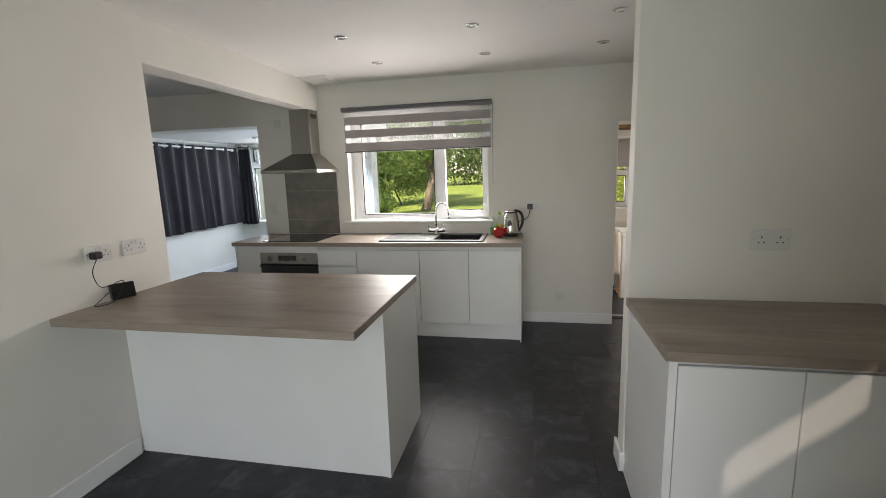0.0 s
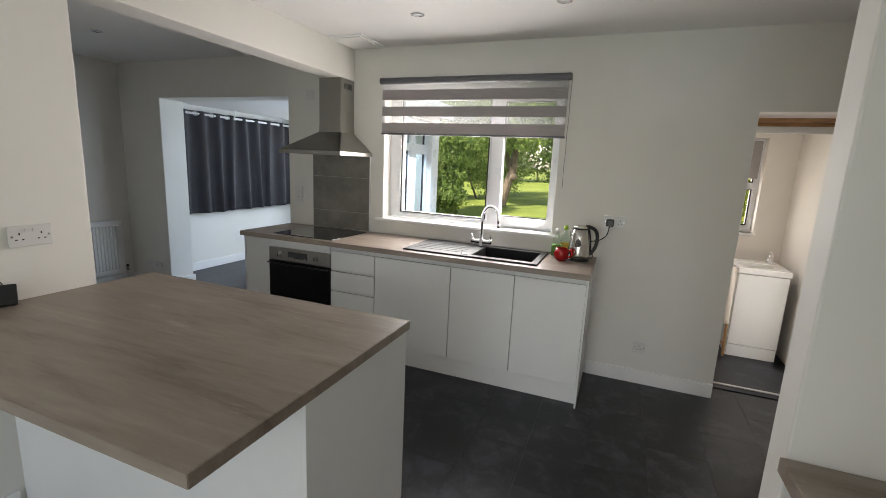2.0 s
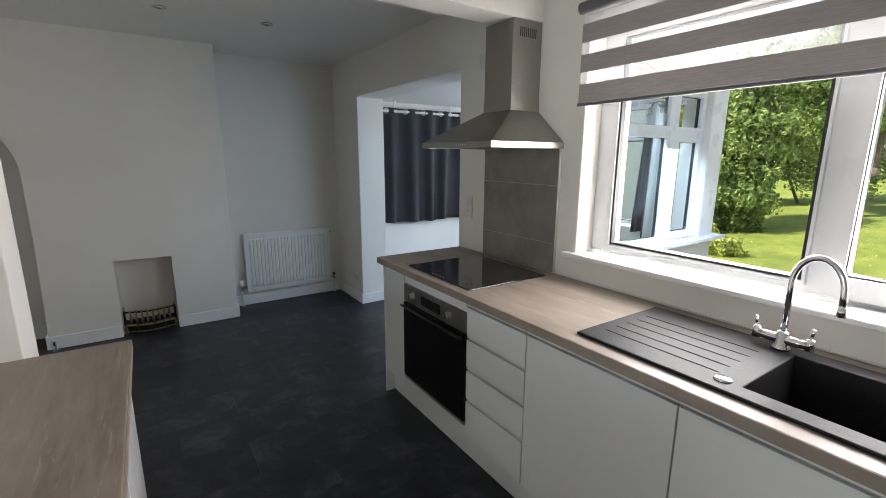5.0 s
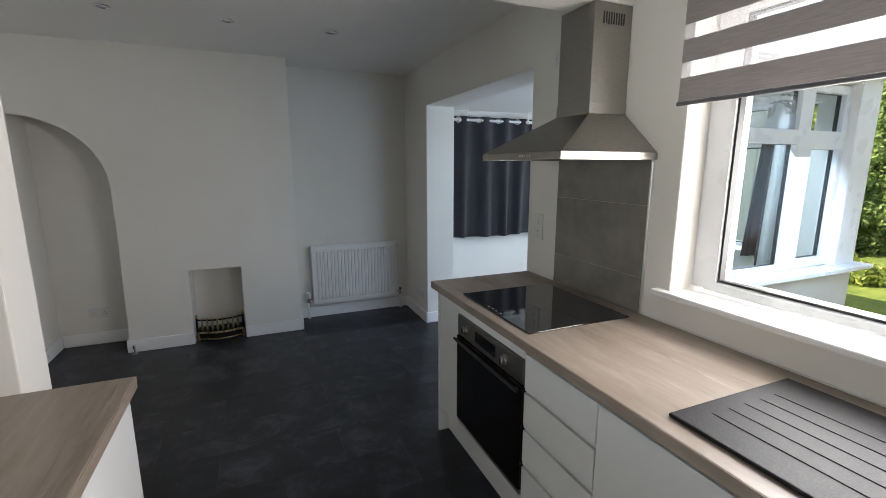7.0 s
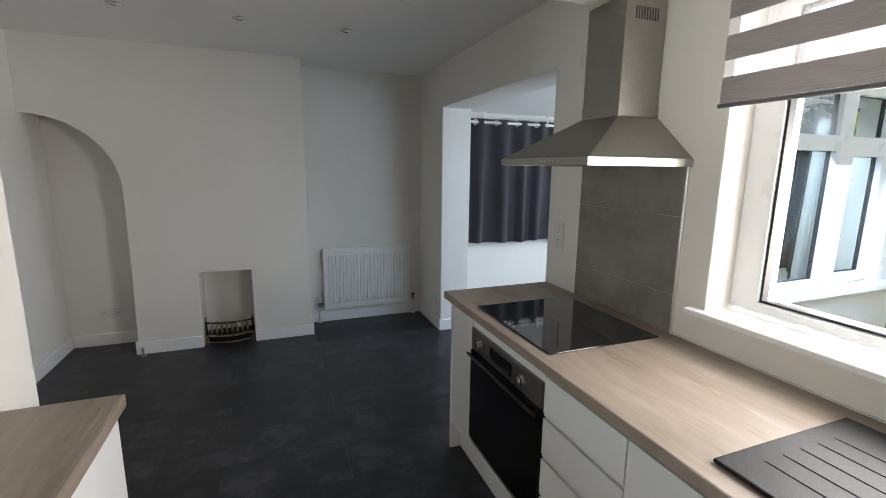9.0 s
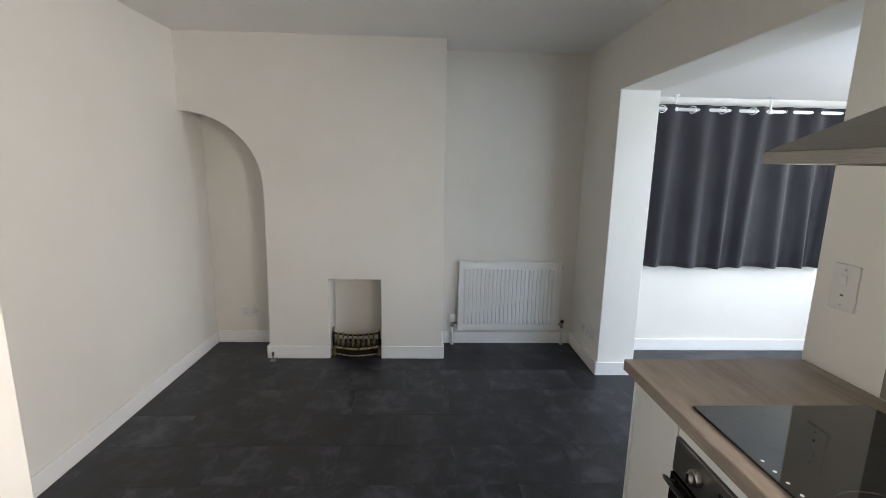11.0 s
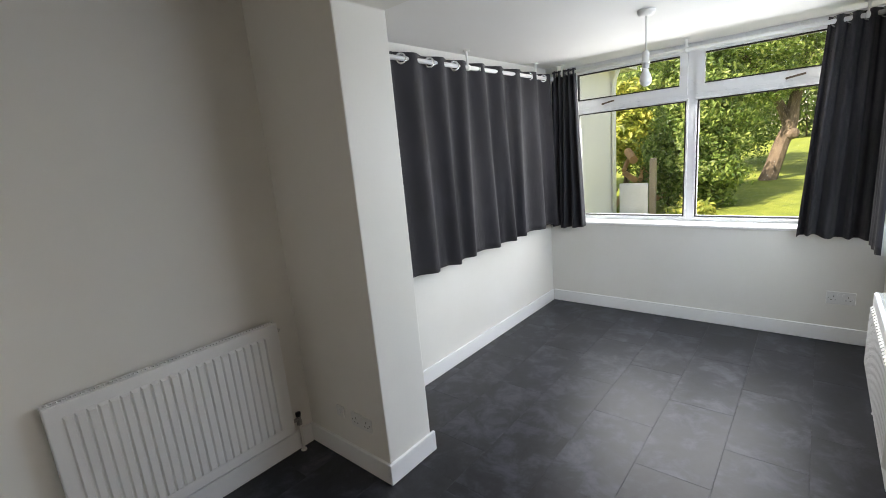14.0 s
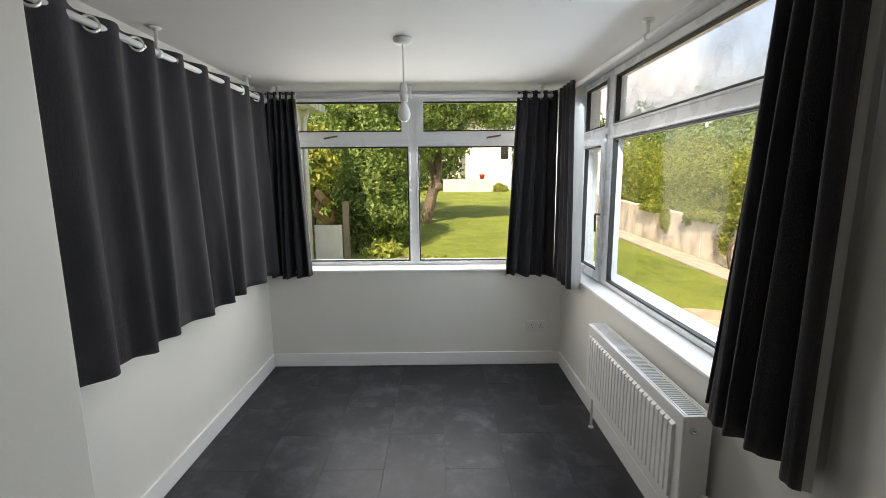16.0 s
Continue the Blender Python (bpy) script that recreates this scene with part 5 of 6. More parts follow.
for k in range(8):
    f = (k + 1) / 9.0
    x, y = -5.213 + 0.05 * math.sin(math.pi * f), 2.975 + 0.366 * f
    part("upright", lathe(bmesh.new(), [(0.0, 0.098), (0.007, 0.10), (0.013, 0.135), (0.007, 0.165), (0.007, 0.195), (0.012, 0.202), (0.010, 0.212), (0.0, 0.215)], (x, y, 0.0), 12), BRASS, fire, "turned brass upright", True)
part("grate_floor", block(-5.40, -5.22, 2.965, 3.350, 0.002, 0.07), IRON, fire, "black iron grate floor")
pipe = thing("gas_pipe_stub", (-5.115, 2.515, 0.0), "capped gas pipe stub at the chimney corner", "pipe")
part("collar", lathe(bmesh.new(), [(0.0, 0.0005), (0.024, 0.0005), (0.022, 0.005), (0.0, 0.006)], (-5.115, 2.515, 0.0), 18), STEEL, pipe, "", True)
part("stub", sweep(bmesh.new(), [(-5.115, 2.515, 0.0), (-5.115, 2.515, 0.05), (-5.12, 2.512, 0.06)], 0.007, 10), STEEL, pipe, "", True)
part("cap", rod(bmesh.new(), (-5.118, 2.513, 0.045), (-5.118, 2.513, 0.075), 0.012, 0.010, 6), CHROME, pipe)


# ---- curtains and poles ----
def curtain(name, start, end, z0, z1, folds, deep, label, seed, gather=0.0, lining=0, held=0.5, flap=None):
    """An eyelet curtain hung along start-end; folds waves, deep metres to each side. The rings sit on the pole."""
    rnd = random.Random(seed)
    a, b = Vector((*start, 0)), Vector((*end, 0))
    way = (b - a).normalized()
    side = Vector((-way.y, way.x, 0))
    t = thing(name, (a + b) / 2 + Vector((0, 0, z0)), label, "curtain", "curtains")
    cols, rows = folds * 14, 26
    ph = [rnd.uniform(-1.0, 1.0) for _ in range(folds + 2)]
    am = [rnd.uniform(0.55, 1.35) for _ in range(folds + 2)]
    hem = [rnd.uniform(-0.012, 0.012) for _ in range(folds + 2)]
    bm, grid, places = bmesh.new(), [], []
    for j in range(rows + 1):
        v = j / rows
        line = []
        places.append([])
        for i in range(cols + 1):
            u = i / cols
            f = folds * (u + 0.018 * math.sin(7.3 * u + seed) * math.sin(math.pi * u) * (1 if folds > 5 else 0))
            f = min(max(f, 0.0), folds)
            k = int(min(f, folds - 1))
            w = f - k
            mixv = lambda l: l[k] * (1 - w) + l[k + 1] * w
            loosen = 1 - v
            wave = math.sin(2 * math.pi * f + loosen * mixv(ph))
            second = 0.36 * loosen * math.sin(4 * math.pi * f + 1.7 + 3 * mixv(ph))
            amp = deep * (0.85 + 0.35 * loosen) * (1 + loosen * (mixv(am) - 1))
            sway = 0.02 * loosen * math.sin(2.1 * f + seed)
            p = a.lerp(b, u) + side * (amp * (wave + second)) + way * (gather * loosen * (u - held) + sway * (4 * u * (1 - u) if held != 0.5 else 1))
            p.z = z0 + (z1 - z0) * v + loosen ** 6 * mixv(hem)
            line.append(bm.verts.new(p))
            places[-1].append(p.copy())
        grid.append(line)
    for j in range(rows):
        for i in range(cols):
            bm.faces.new((grid[j][i], grid[j][i + 1], grid[j + 1][i + 1], grid[j + 1][i]))
    cloth = part("cloth", bm, CLOTH, t, "", True)
    cloth.modifiers.new("thick", "SOLIDIFY").thickness = 0.003
    if lining:
        back = bmesh.new()
        shift = side * (0.009 * lining)
        rows_of = [[back.verts.new(p + shift) for p in row] for row in places[:-2]]
        if flap:
            for row, made in zip(places[:-2], rows_of):
                if flap[0] == 0:
                    made.insert(0, back.verts.new(row[0] + shift + Vector((flap[1], flap[2], 0))))
                else:
                    made.append(back.verts.new(row[-1] + shift + Vector((flap[1], flap[2], 0))))
        for low_row, high_row in zip(rows_of, rows_of[1:]):
            for i in range(len(low_row) - 1):
                back.faces.new((low_row[i], low_row[i + 1], high_row[i + 1], high_row[i]))
        part("lining", back, LINING, t, "white curtain lining", True).modifiers.new("thick", "SOLIDIFY").thickness = 0.001
    for k in range(folds):
        c = a.lerp(b, (k + 0.5) / folds)
        c.z = z1 - 0.035
        tilt = (way * 0.6 + side * 0.8).normalized()
        cross = tilt.cross(Vector((0, 0, 1)))
        ring = [c + 0.026 * (math.cos(an) * cross + math.sin(an) * Vector((0, 0, 1))) for an in (2 * math.pi * q / 20 for q in range(20))]
        part("eyelet", sweep(bmesh.new(), ring, 0.0065, 8, True), EYELET, t, "silver eyelet ring", True)
    return t


LINING = see_through("white_curtain_lining", (0.72, 0.72, 0.70), 0.10, 0.8)
EYELET = shader("silver_eyelet", (0.72, 0.72, 0.70), 0.25, 0.8)


def pole(start, end, brackets, label, finials=(True, True)):
    p = thing("curtain_pole", start, label, "curtain pole", "curtain poles")
    a, b = Vector(start), Vector(end)
    d = (b - a).normalized()
    part("rod", rod(bmesh.new(), a, b, 0.0135, seg=18), SATIN, p, "", True)
    for on, at, s in ((finials[0], a, -1), (finials[1], b, 1)):
        if on:
            part("finial", rod(bmesh.new(), at, at + d * s * 0.035, 0.020, 0.017, 18), SATIN, p, "", True)
    for f in brackets:
        c = a.lerp(b, f)
        bm = bmesh.new()
        rod(bm, c + Vector((0, 0, -0.018)), (c.x, c.y, SUN_TOP - 0.006), 0.009, 0.007, 12)
        rod(bm, (c.x, c.y, SUN_TOP - 0.008), (c.x, c.y, SUN_TOP - 0.0005), 0.024, 0.024, 18)
        rod(bm, c - d * 0.012, c + d * 0.012, 0.019, 0.019, 18)
        part("bracket", bm, SATIN, p, "ceiling bracket", True)
    return p


pole((-5.250, 5.40, 2.005), (-5.250, 7.55, 2.005), (0.10, 0.45, 0.88), "white curtain pole along the sunroom's blank side")
pole((-5.30, 7.60, 2.035), (-3.12, 7.60, 2.035), (0.06, 0.49, 0.92), "white curtain pole over the sunroom's end window")
pole((-3.165, 5.29, 2.04), (-3.15, 7.62, 2.04), (0.03, 0.43), "white curtain pole over the sunroom's side window")
curtain("curtain", (-5.255, 5.40), (-5.255, 7.545), 0.765, 2.04, 9, 0.026, "charcoal eyelet curtain drawn across the wall", 3)
curtain("curtain", (-5.26, 7.60), (-5.05, 7.60), 0.735, 2.065, 5, 0.034, "charcoal eyelet curtain bunched in the corner", 5, 0.10, 1)
curtain("curtain", (-3.470, 7.60), (-3.185, 7.60), 0.735, 2.065, 4, 0.034, "charcoal eyelet curtain gathered beside the end window", 8, 0.07, 1, 1.0)
curtain("curtain", (-3.168, 7.25), (-3.168, 7.585), 0.725, 2.07, 4, 0.026, "charcoal eyelet curtain bunched at the side window's far end", 13, 0.06, -1, 1.0, (0, 0.050, -0.010))
curtain("curtain", (-3.165, 5.275), (-3.165, 5.51), 0.725, 2.07, 4, 0.050, "charcoal eyelet curtain gathered beside the side window", 11, 0.15, -1, 0.0, (0, 0.010, -0.010))

# ---- lobby things ----
van = thing("vanity_unit", (0.94, 6.2, 0.0), "white gloss vanity unit with a ceramic basin", "vanity unit")
part("body", block(0.757, 1.122, 5.99, 6.42, 0.0, 0.738, 0.002), UNIT, van)
part("door", block(0.758, 1.121, 5.968, 5.988, 0.112, 0.735, 0.002), UNIT, van)
part("plinth", block(0.760, 1.119, 5.972, 5.988, 0.002, 0.105, 0.001), UNIT, van)
bm = slab("z", 0.741, 0.79, 0.747, 1.130, 5.958, 6.43, [(0.80, 1.08, 6.03, 6.27)])
basin = soften(part("basin", bm, BULB, van, "white ceramic basin"), 0.008, 3)
part("basin_bowl", block(0.795, 1.085, 6.025, 6.275, 0.7415, 0.752), BULB, basin)
bt = thing("basin_tap", (1.06, 6.33, 0.79), "chrome lever tap on the basin", "tap")
part("body", rod(bmesh.new(), (1.06, 6.33, 0.79), (1.06, 6.33, 0.87), 0.021, 0.018, 18), CHROME, bt, "", True)
part("spout", sweep(bmesh.new(), [(1.06, 6.325, 0.845), (1.03, 6.26, 0.850), (1.00, 6.20, 0.842)], 0.012, 12), CHROME, bt, "", True)
part("lever", sweep(bmesh.new(), [(1.06, 6.33, 0.873), (1.065, 6.33, 0.885), (1.03, 6.27, 0.905)], 0.007, 10), CHROME, bt, "", True)
rail = thing("towel_stand", (0.66, 5.93, 0.0), "wooden towel stand with hanging pale towels", "towel stand")
for x in (0.60, 0.73):
    part("leg", rod(bmesh.new(), (x, 5.93, 0.0), (x - 0.02, 5.93, 0.80), 0.010, seg=10), OAK, rail)
part("crossbar", rod(bmesh.new(), (0.58, 5.93, 0.78), (0.735, 5.93, 0.78), 0.010, seg=10), OAK, rail)
part("crossbar", rod(bmesh.new(), (0.58, 5.93, 0.12), (0.735, 5.93, 0.12), 0.010, seg=10), OAK, rail)
towel = thing("towel", (0.67, 5.92, 0.30), "pale beige towel hung over the stand", "towel")
bm, rowsv = bmesh.new(), []
for j in range(13):
    z = 0.30 + 0.50 * j / 12
    rowsv.append([bm.verts.new((0.595 + 0.135 * i / 10 + 0.012 * (1 - j / 12) * math.sin(i), 5.905 + 0.012 * math.sin(i * 1.3 + j * 0.2), z)) for i in range(11)])
for j in range(12):
    for i in range(10):
        bm.faces.new((rowsv[j][i], rowsv[j][i + 1], rowsv[j + 1][i + 1], rowsv[j + 1][i]))
part("cloth", bm, TOWEL, towel, "", True).modifiers.new("thick", "SOLIDIFY").thickness = 0.008


# ---- garden ----
def lawn_height(x, y):
    """The lawn lies low at the house and climbs gently away from it."""
    z = -0.20 + 0.022 * min(max(y - 6, 0), 12) + 0.0235 * min(max(y - 18, 0), 20)
    z -= 0.35 * min(max(x / 1.5, 0), 1) * min(max((y - 7.5) / 2, 0), 1) * min(max((28 - y) / 5, 0), 1)
    return z + 0.004 * min(max(abs(x) - 25, 0), 60)


steps = [-400, -150, -80, -50, -30, -20, -14, *range(-10, 12, 1), 14, 18, 24, 32, 50, 80, 150, 400]
stepsy = [-400, -100, -30, -8, -4, -2.5, *[0.5 * k for k in range(10, 48)], 25, 27, 30, 33, 36, 40, 50, 70, 110, 200, 400]
bm = bmesh.new()
gv = [[bm.verts.new((x, y, lawn_height(x, y) + (0.02 * noise.noise((x * 0.6, y * 0.6, 0)) if y > 8.2 else 0))) for x in steps] for y in stepsy]
for j in range(len(stepsy) - 1):
    for i in range(len(steps) - 1):
        a, b, c, d = steps[i], steps[i + 1], stepsy[j], stepsy[j + 1]
        if a >= -5.6 and b <= 1.4 and c >= -2.5 and d <= 7.6:
            continue
        bm.faces.new((gv[j][i], gv[j][i + 1], gv[j + 1][i + 1], gv[j + 1][i]))
setting(part("ground", bm, GRASS, None, "", True), "mown green lawn rising away from the house", "lawn")


def strip(name, left, right, lift, mat, label, category):
    """A paved strip laid over the lawn between two lines of (x, y)."""
    bm = bmesh.new()
    rows = [(bm.verts.new((*l, lawn_height(*l) + lift)), bm.verts.new((*r, lawn_height(*r) + lift))) for l, r in zip(left, right)]
    low = [(bm.verts.new((*l, lawn_height(*l) - 0.1)), bm.verts.new((*r, lawn_height(*r) - 0.1))) for l, r in zip(left, right)]
    for k in range(len(rows) - 1):
        bm.faces.new((rows[k][0], rows[k][1], rows[k + 1][1], rows[k + 1][0]))
        bm.faces.new((rows[k][0], low[k][0], low[k + 1][0], rows[k + 1][0]))
        bm.faces.new((rows[k][1], low[k][1], low[k + 1][1], rows[k + 1][1]))
    return setting(part(name, bm, mat), label, category)


strip("path", [(0.55, 10.0), (0.62, 13.0), (0.75, 17.0), (0.9, 22.0), (1.2, 30.0)], [(1.70, 10.0), (1.72, 13.0), (1.80, 17.0), (1.95, 22.0), (2.6, 30.0)], 0.035, PATH_STONE, "pinkish worn garden path beside the wall", "path")
strip("drive", [(0.15, 21.0), (0.5, 25.0), (1.2, 30.0), (1.8, 35.5)], [(1.9, 21.0), (3.4, 25.0), (3.66, 30.0), (8.0, 35.5)], 0.05, PATH_STONE, "sandy gravel drive beyond the path", "drive")
patio = setting(part("patio", block(-2.3, 1.7, 6.9, 9.62, -0.75, -0.15), GROUT), "sandstone slab patio in the sun", "patio")
flag = bpy.data.meshes.new("slab")
b = block(-0.296, 0.296, -0.296, 0.296, 0.0, 0.028, 0.006, 1)
b.to_mesh(flag)
b.free()
flag.materials.append(PATIO)
for i in range(6):
    for j in range(4):
        ob = new("slab", flag)
        ob.location, ob.parent = (-1.98 + 0.6 * i + (0.3 if j % 2 else 0), 9.32 - 0.6 * j, -0.151), patio


def garden_wall(name, line, height, thick, mat, label):
    bm = bmesh.new()
    pts = [Vector((*p, lawn_height(*p) - 0.15)) for p in line]
    for a, b in zip(pts, pts[1:]):
        d = (b - a).normalized()
        s = Vector((d.y, -d.x, 0)) * thick
        lowv = [bm.verts.new(p) for p in (a, b, b + s, a + s)]
        topv = [bm.verts.new(p + Vector((0, 0, height + 0.15))) for p in (a, b, b + s, a + s)]
        for k in range(4):
            bm.faces.new((lowv[k], lowv[(k + 1) % 4], topv[(k + 1) % 4], topv[k]))
        bm.faces.new(topv)
    return tagged(soften(part(name, bm, mat), 0.02), label, "wall")


garden_wall("garden_wall", [(1.95, 4.5), (1.74, 10.0), (1.78, 14.0), (1.90, 18.0), (2.3, 25.0)], 0.92, 0.22, RENDER_OLD, "stained render garden wall along the path")
# The low wall's grey stands in for shade on its near face.
garden_wall("low_wall", [(-3.68, 35.2), (-0.32, 35.2)], 0.84, 0.25, PALE_ROOF_AND_SHADE, "low rendered wall at the lawn's far end, shade painted in grey")


# ---- foliage ----
def leaves(blobs, size, count, seed, flat=0.7):
    """Leaf blades scattered near the skin of lumpy blobs (centre, radii), with gaps."""
    rng = np.random.default_rng(seed)
    verts, total = [], sum(r[0] * r[1] + r[1] * r[2] + r[0] * r[2] for _, r in blobs)
    for c, r in blobs:
        n = int(count * (r[0] * r[1] + r[1] * r[2] + r[0] * r[2]) / total)
        d = rng.normal(size=(n, 3))
        d /= np.linalg.norm(d, axis=1)[:, None]
        lump = 0.80 + 0.16 * np.sin(5.1 * d[:, 0] + 2.0 * c[0]) * np.cos(4.3 * d[:, 1] + c[1]) + 0.13 * np.sin(9.0 * d[:, 2] + 3 * d[:, 0] + c[2]) + 0.10 * np.sin(17 * d[:, 0] + 13 * d[:, 1])
        depth = 1.0 - 0.42 * rng.random(n) ** 1.8
        p = np.array(c) + d * np.array(r) * (lump * depth)[:, None]
        nrm = d * flat + rng.normal(size=(n, 3)) * 0.50
        nrm /= np.linalg.norm(nrm, axis=1)[:, None]
        u = np.cross(nrm, rng.normal(size=(n, 3)))
        u /= np.linalg.norm(u, axis=1)[:, None]
        v = np.cross(nrm, u)
        s = size * rng.uniform(0.6, 1.35, n)[:, None]
        verts.append(np.stack([p - u * s, p - v * s * 0.45 + nrm * s * 0.12, p + u * s, p + v * s * 0.45 + nrm * s * 0.12], axis=1))
    return np.concatenate(verts).reshape(-1, 3)


def foliage(name, blobs, size, count, seed, mat, parent=None, label=""):
    v = leaves(blobs, size, count, seed)
    me = bpy.data.meshes.new(name)
    me.from_pydata(v.tolist(), [], np.arange(len(v)).reshape(-1, 4).tolist())
    me.materials.append(mat)
    ob = new(name, me)
    if parent:
        ob.parent = parent
        ob.matrix_parent_inverse = Matrix.Translation(parent.location).inverted()
    if label:
        tagged(ob, label)
    return ob


def limb(bm, pts, r0, r1):
    line = smoothed(pts, 6)
    sweep(bm, line, [r0 + (r1 - r0) * k / (len(line) - 1) for k in range(len(line))], 9)


def bush(name, at, blobs, size, count, seed, mat, label, stems=4):
    rnd = random.Random(seed)
    z = lawn_height(*at)
    t = thing(name, (*at, z), label, "bush" if "bush" in name else name.split("_")[-1])
    bm = bmesh.new()
    for k in range(stems):
        c, r = blobs[k % len(blobs)]
        limb(bm, [(c[0] + rnd.uniform(-0.2, 0.2), c[1] + rnd.uniform(-0.2, 0.2), lawn_height(c[0], c[1]) - 0.1), (c[0] + rnd.uniform(-0.3, 0.3), c[1], c[2] * 0.6 + z * 0.4), (c[0] + rnd.uniform(-0.5, 0.5), c[1] + rnd.uniform(-0.3, 0.3), c[2])], 0.05, 0.015)
    part("stem", bm, BARK, t)
    foliage("crown", blobs, size, count, seed, mat, t)
    return t


def blob_row(a, b, n, rad, seed, jitter=0.25):
    rnd = random.Random(seed)
    out = []
    for k in range(n):
        f = k / max(n - 1, 1)
        out.append(((a[0] + (b[0] - a[0]) * f + rnd.uniform(-jitter, jitter), a[1] + (b[1] - a[1]) * f + rnd.uniform(-jitter, jitter), a[2] + (b[2] - a[2]) * f + rnd.uniform(-jitter, jitter)),
                    tuple(rad[i] * rnd.uniform(0.8, 1.2) for i in range(3))))
    return out


bush("laurel_bush", (-5.6, 13.6), [((-5.6, 13.4, 0.9), (0.75, 0.8, 1.15)), ((-5.2, 13.9, 0.8), (0.85, 0.8, 1.1)), ((-5.45, 13.9, 1.9), (0.85, 0.9, 1.1)), ((-5.1, 14.3, 1.9), (0.8, 0.8, 1.0)), ((-5.6, 14.2, 2.9), (0.95, 0.9, 0.9))], 0.048, 46000, 4, LEAF, "dense green laurel bush at the lawn's edge")
bush("shrub", (-4.9, 11.9), [((-5.0, 11.9, 0.12), (0.45, 0.4, 0.30)), ((-4.2, 11.2, 0.05), (0.35, 0.3, 0.22))], 0.05, 1600, 14, LEAF_GOLD, "low yellow-green shrub at the bush's foot", 2)
bush("hedge", (-6.0, 20.0), blob_row((-8.5, 16.5, 1.9), (-5.2, 22.5, 2.2), 6, (1.3, 1.3, 2.1), 21), 0.060, 36000, 22, LEAF, "tall mixed green hedge beside the lawn")
bush("woodland", (-12, 30), blob_row((-22, 26, 3.6), (-4.5, 38.5, 4.0), 8, (2.8, 2.4, 3.9), 31, 0.8), 0.16, 24000, 32, LEAF_DARK, "dark woodland edge behind the garden", 8)
bush("woodland", (3, 46), blob_row((-3.5, 44, 3.9), (24, 40, 4.5), 8, (2.6, 2.4, 3.2), 37, 0.9), 0.22, 13000, 38, LEAF_DARK, "distant trees behind the neighbour's house", 8)
bush("hedge", (3.2, 14.0), blob_row((2.75, 6.5, 1.10), (3.1, 21.5, 1.35), 13, (0.95, 1.05, 1.45), 41), 0.048, 52000, 42, LEAF_GOLD, "yellowing mixed hedge over the garden wall", 8)
bush("hedge", (4.4, 14.0), blob_row((4.2, 7.0, 1.9), (4.4, 23.5, 2.0), 10, (1.1, 1.4, 2.0), 47), 0.075, 24000, 48, LEAF, "green hedge behind the garden wall", 8)
ivy = bush("ivy", (1.75, 12.6), [((1.74, 13.1, 0.25), (0.09, 0.22, 0.50)), ((1.75, 12.6, 0.55), (0.14, 0.7, 0.20)), ((1.78, 14.0, 0.58), (0.14, 0.9, 0.16)), ((1.78, 15.6, 0.35), (0.09, 0.28, 0.40)), ((1.82, 16.4, 0.60), (0.14, 0.9, 0.15)), ((1.80, 14.6, 0.48), (0.08, 0.2, 0.25)), ((1.70, 11.2, 0.50), (0.12, 0.35, 0.25))], 0.042, 5200, 52, LEAF_GOLD, "yellow-green ivy trailing down the garden wall", 2)

bush("shrub", (0.15, 35.0), [((0.1, 35.0, 0.75), (0.45, 0.4, 0.40)), ((0.55, 35.1, 0.65), (0.35, 0.35, 0.3))], 0.06, 1500, 55, LEAF_GOLD, "small yellow-green shrub beside the low wall", 2)

# the leaning garden tree
tree = thing("garden_tree", (-4.40, 18.0, lawn_height(-4.4, 18.0)), "leaning garden tree with a rough bare trunk", "tree")
bm = bmesh.new()
limb(bm, [(-4.50, 18.0, -0.05), (-4.40, 18.0, 0.25), (-4.22, 18.0, 0.95), (-4.06, 18.0, 1.45), (-4.02, 18.0, 2.0), (-3.80, 18.1, 3.0)], 0.21, 0.10)
limb(bm, [(-4.10, 18.0, 1.35), (-4.30, 17.9, 1.9), (-4.75, 17.6, 2.7), (-5.2, 17.4, 3.3)], 0.12, 0.05)
limb(bm, [(-3.95, 18.0, 2.3), (-3.4, 17.8, 3.0), (-2.7, 17.6, 3.4)], 0.10, 0.04)
bmesh.ops.create_icosphere(bm, subdivisions=2, radius=0.165, matrix=Matrix.Translation((-4.03, 17.93, 1.18)) @ Matrix.Diagonal((1.0, 0.8, 0.9, 1)))
part("trunk", bm, BARK, tree)
foliage("crown", [((-4.7, 17.6, 3.3), (1.3, 1.2, 0.75)), ((-3.2, 17.6, 3.6), (1.5, 1.3, 0.75)), ((-4.1, 18.3, 4.4), (2.2, 1.9, 1.1)), ((-2.2, 17.4, 3.2), (0.9, 0.9, 0.5)), ((-5.6, 17.2, 3.6), (1.0, 1.0, 0.8)), ((-4.6, 17.5, 2.4), (0.9, 0.7, 0.55)), ((-3.5, 17.6, 2.55), (0.8, 0.7, 0.5))], 0.055, 30000, 61, LEAF, tree)

# ---- buildings and things beyond ----
annex = thing("neighbour_annex", (-7.9, 10.9, -0.2), "white rendered flat-roofed annex with white fascia", "building")
part("wall", block(-9.6, -6.33, 9.4, 12.3, -0.4, 2.62), RENDER_WHITE, annex)
part("roof", block(-9.9, -6.05, 9.2, 12.6, 2.74, 2.82), ROOF, annex)
part("fascia", block(-9.9, -6.05, 9.2, 12.6, 2.60, 2.738, 0.01), UPVC, annex)
part("downpipe", sweep(bmesh.new(), [(-6.20, 12.05, 2.6), (-6.26, 12.05, 2.45), (-6.28, 12.05, 2.3), (-6.28, 12.05, -0.2)], 0.038, 12), UPVC, annex, "white plastic downpipe", True)
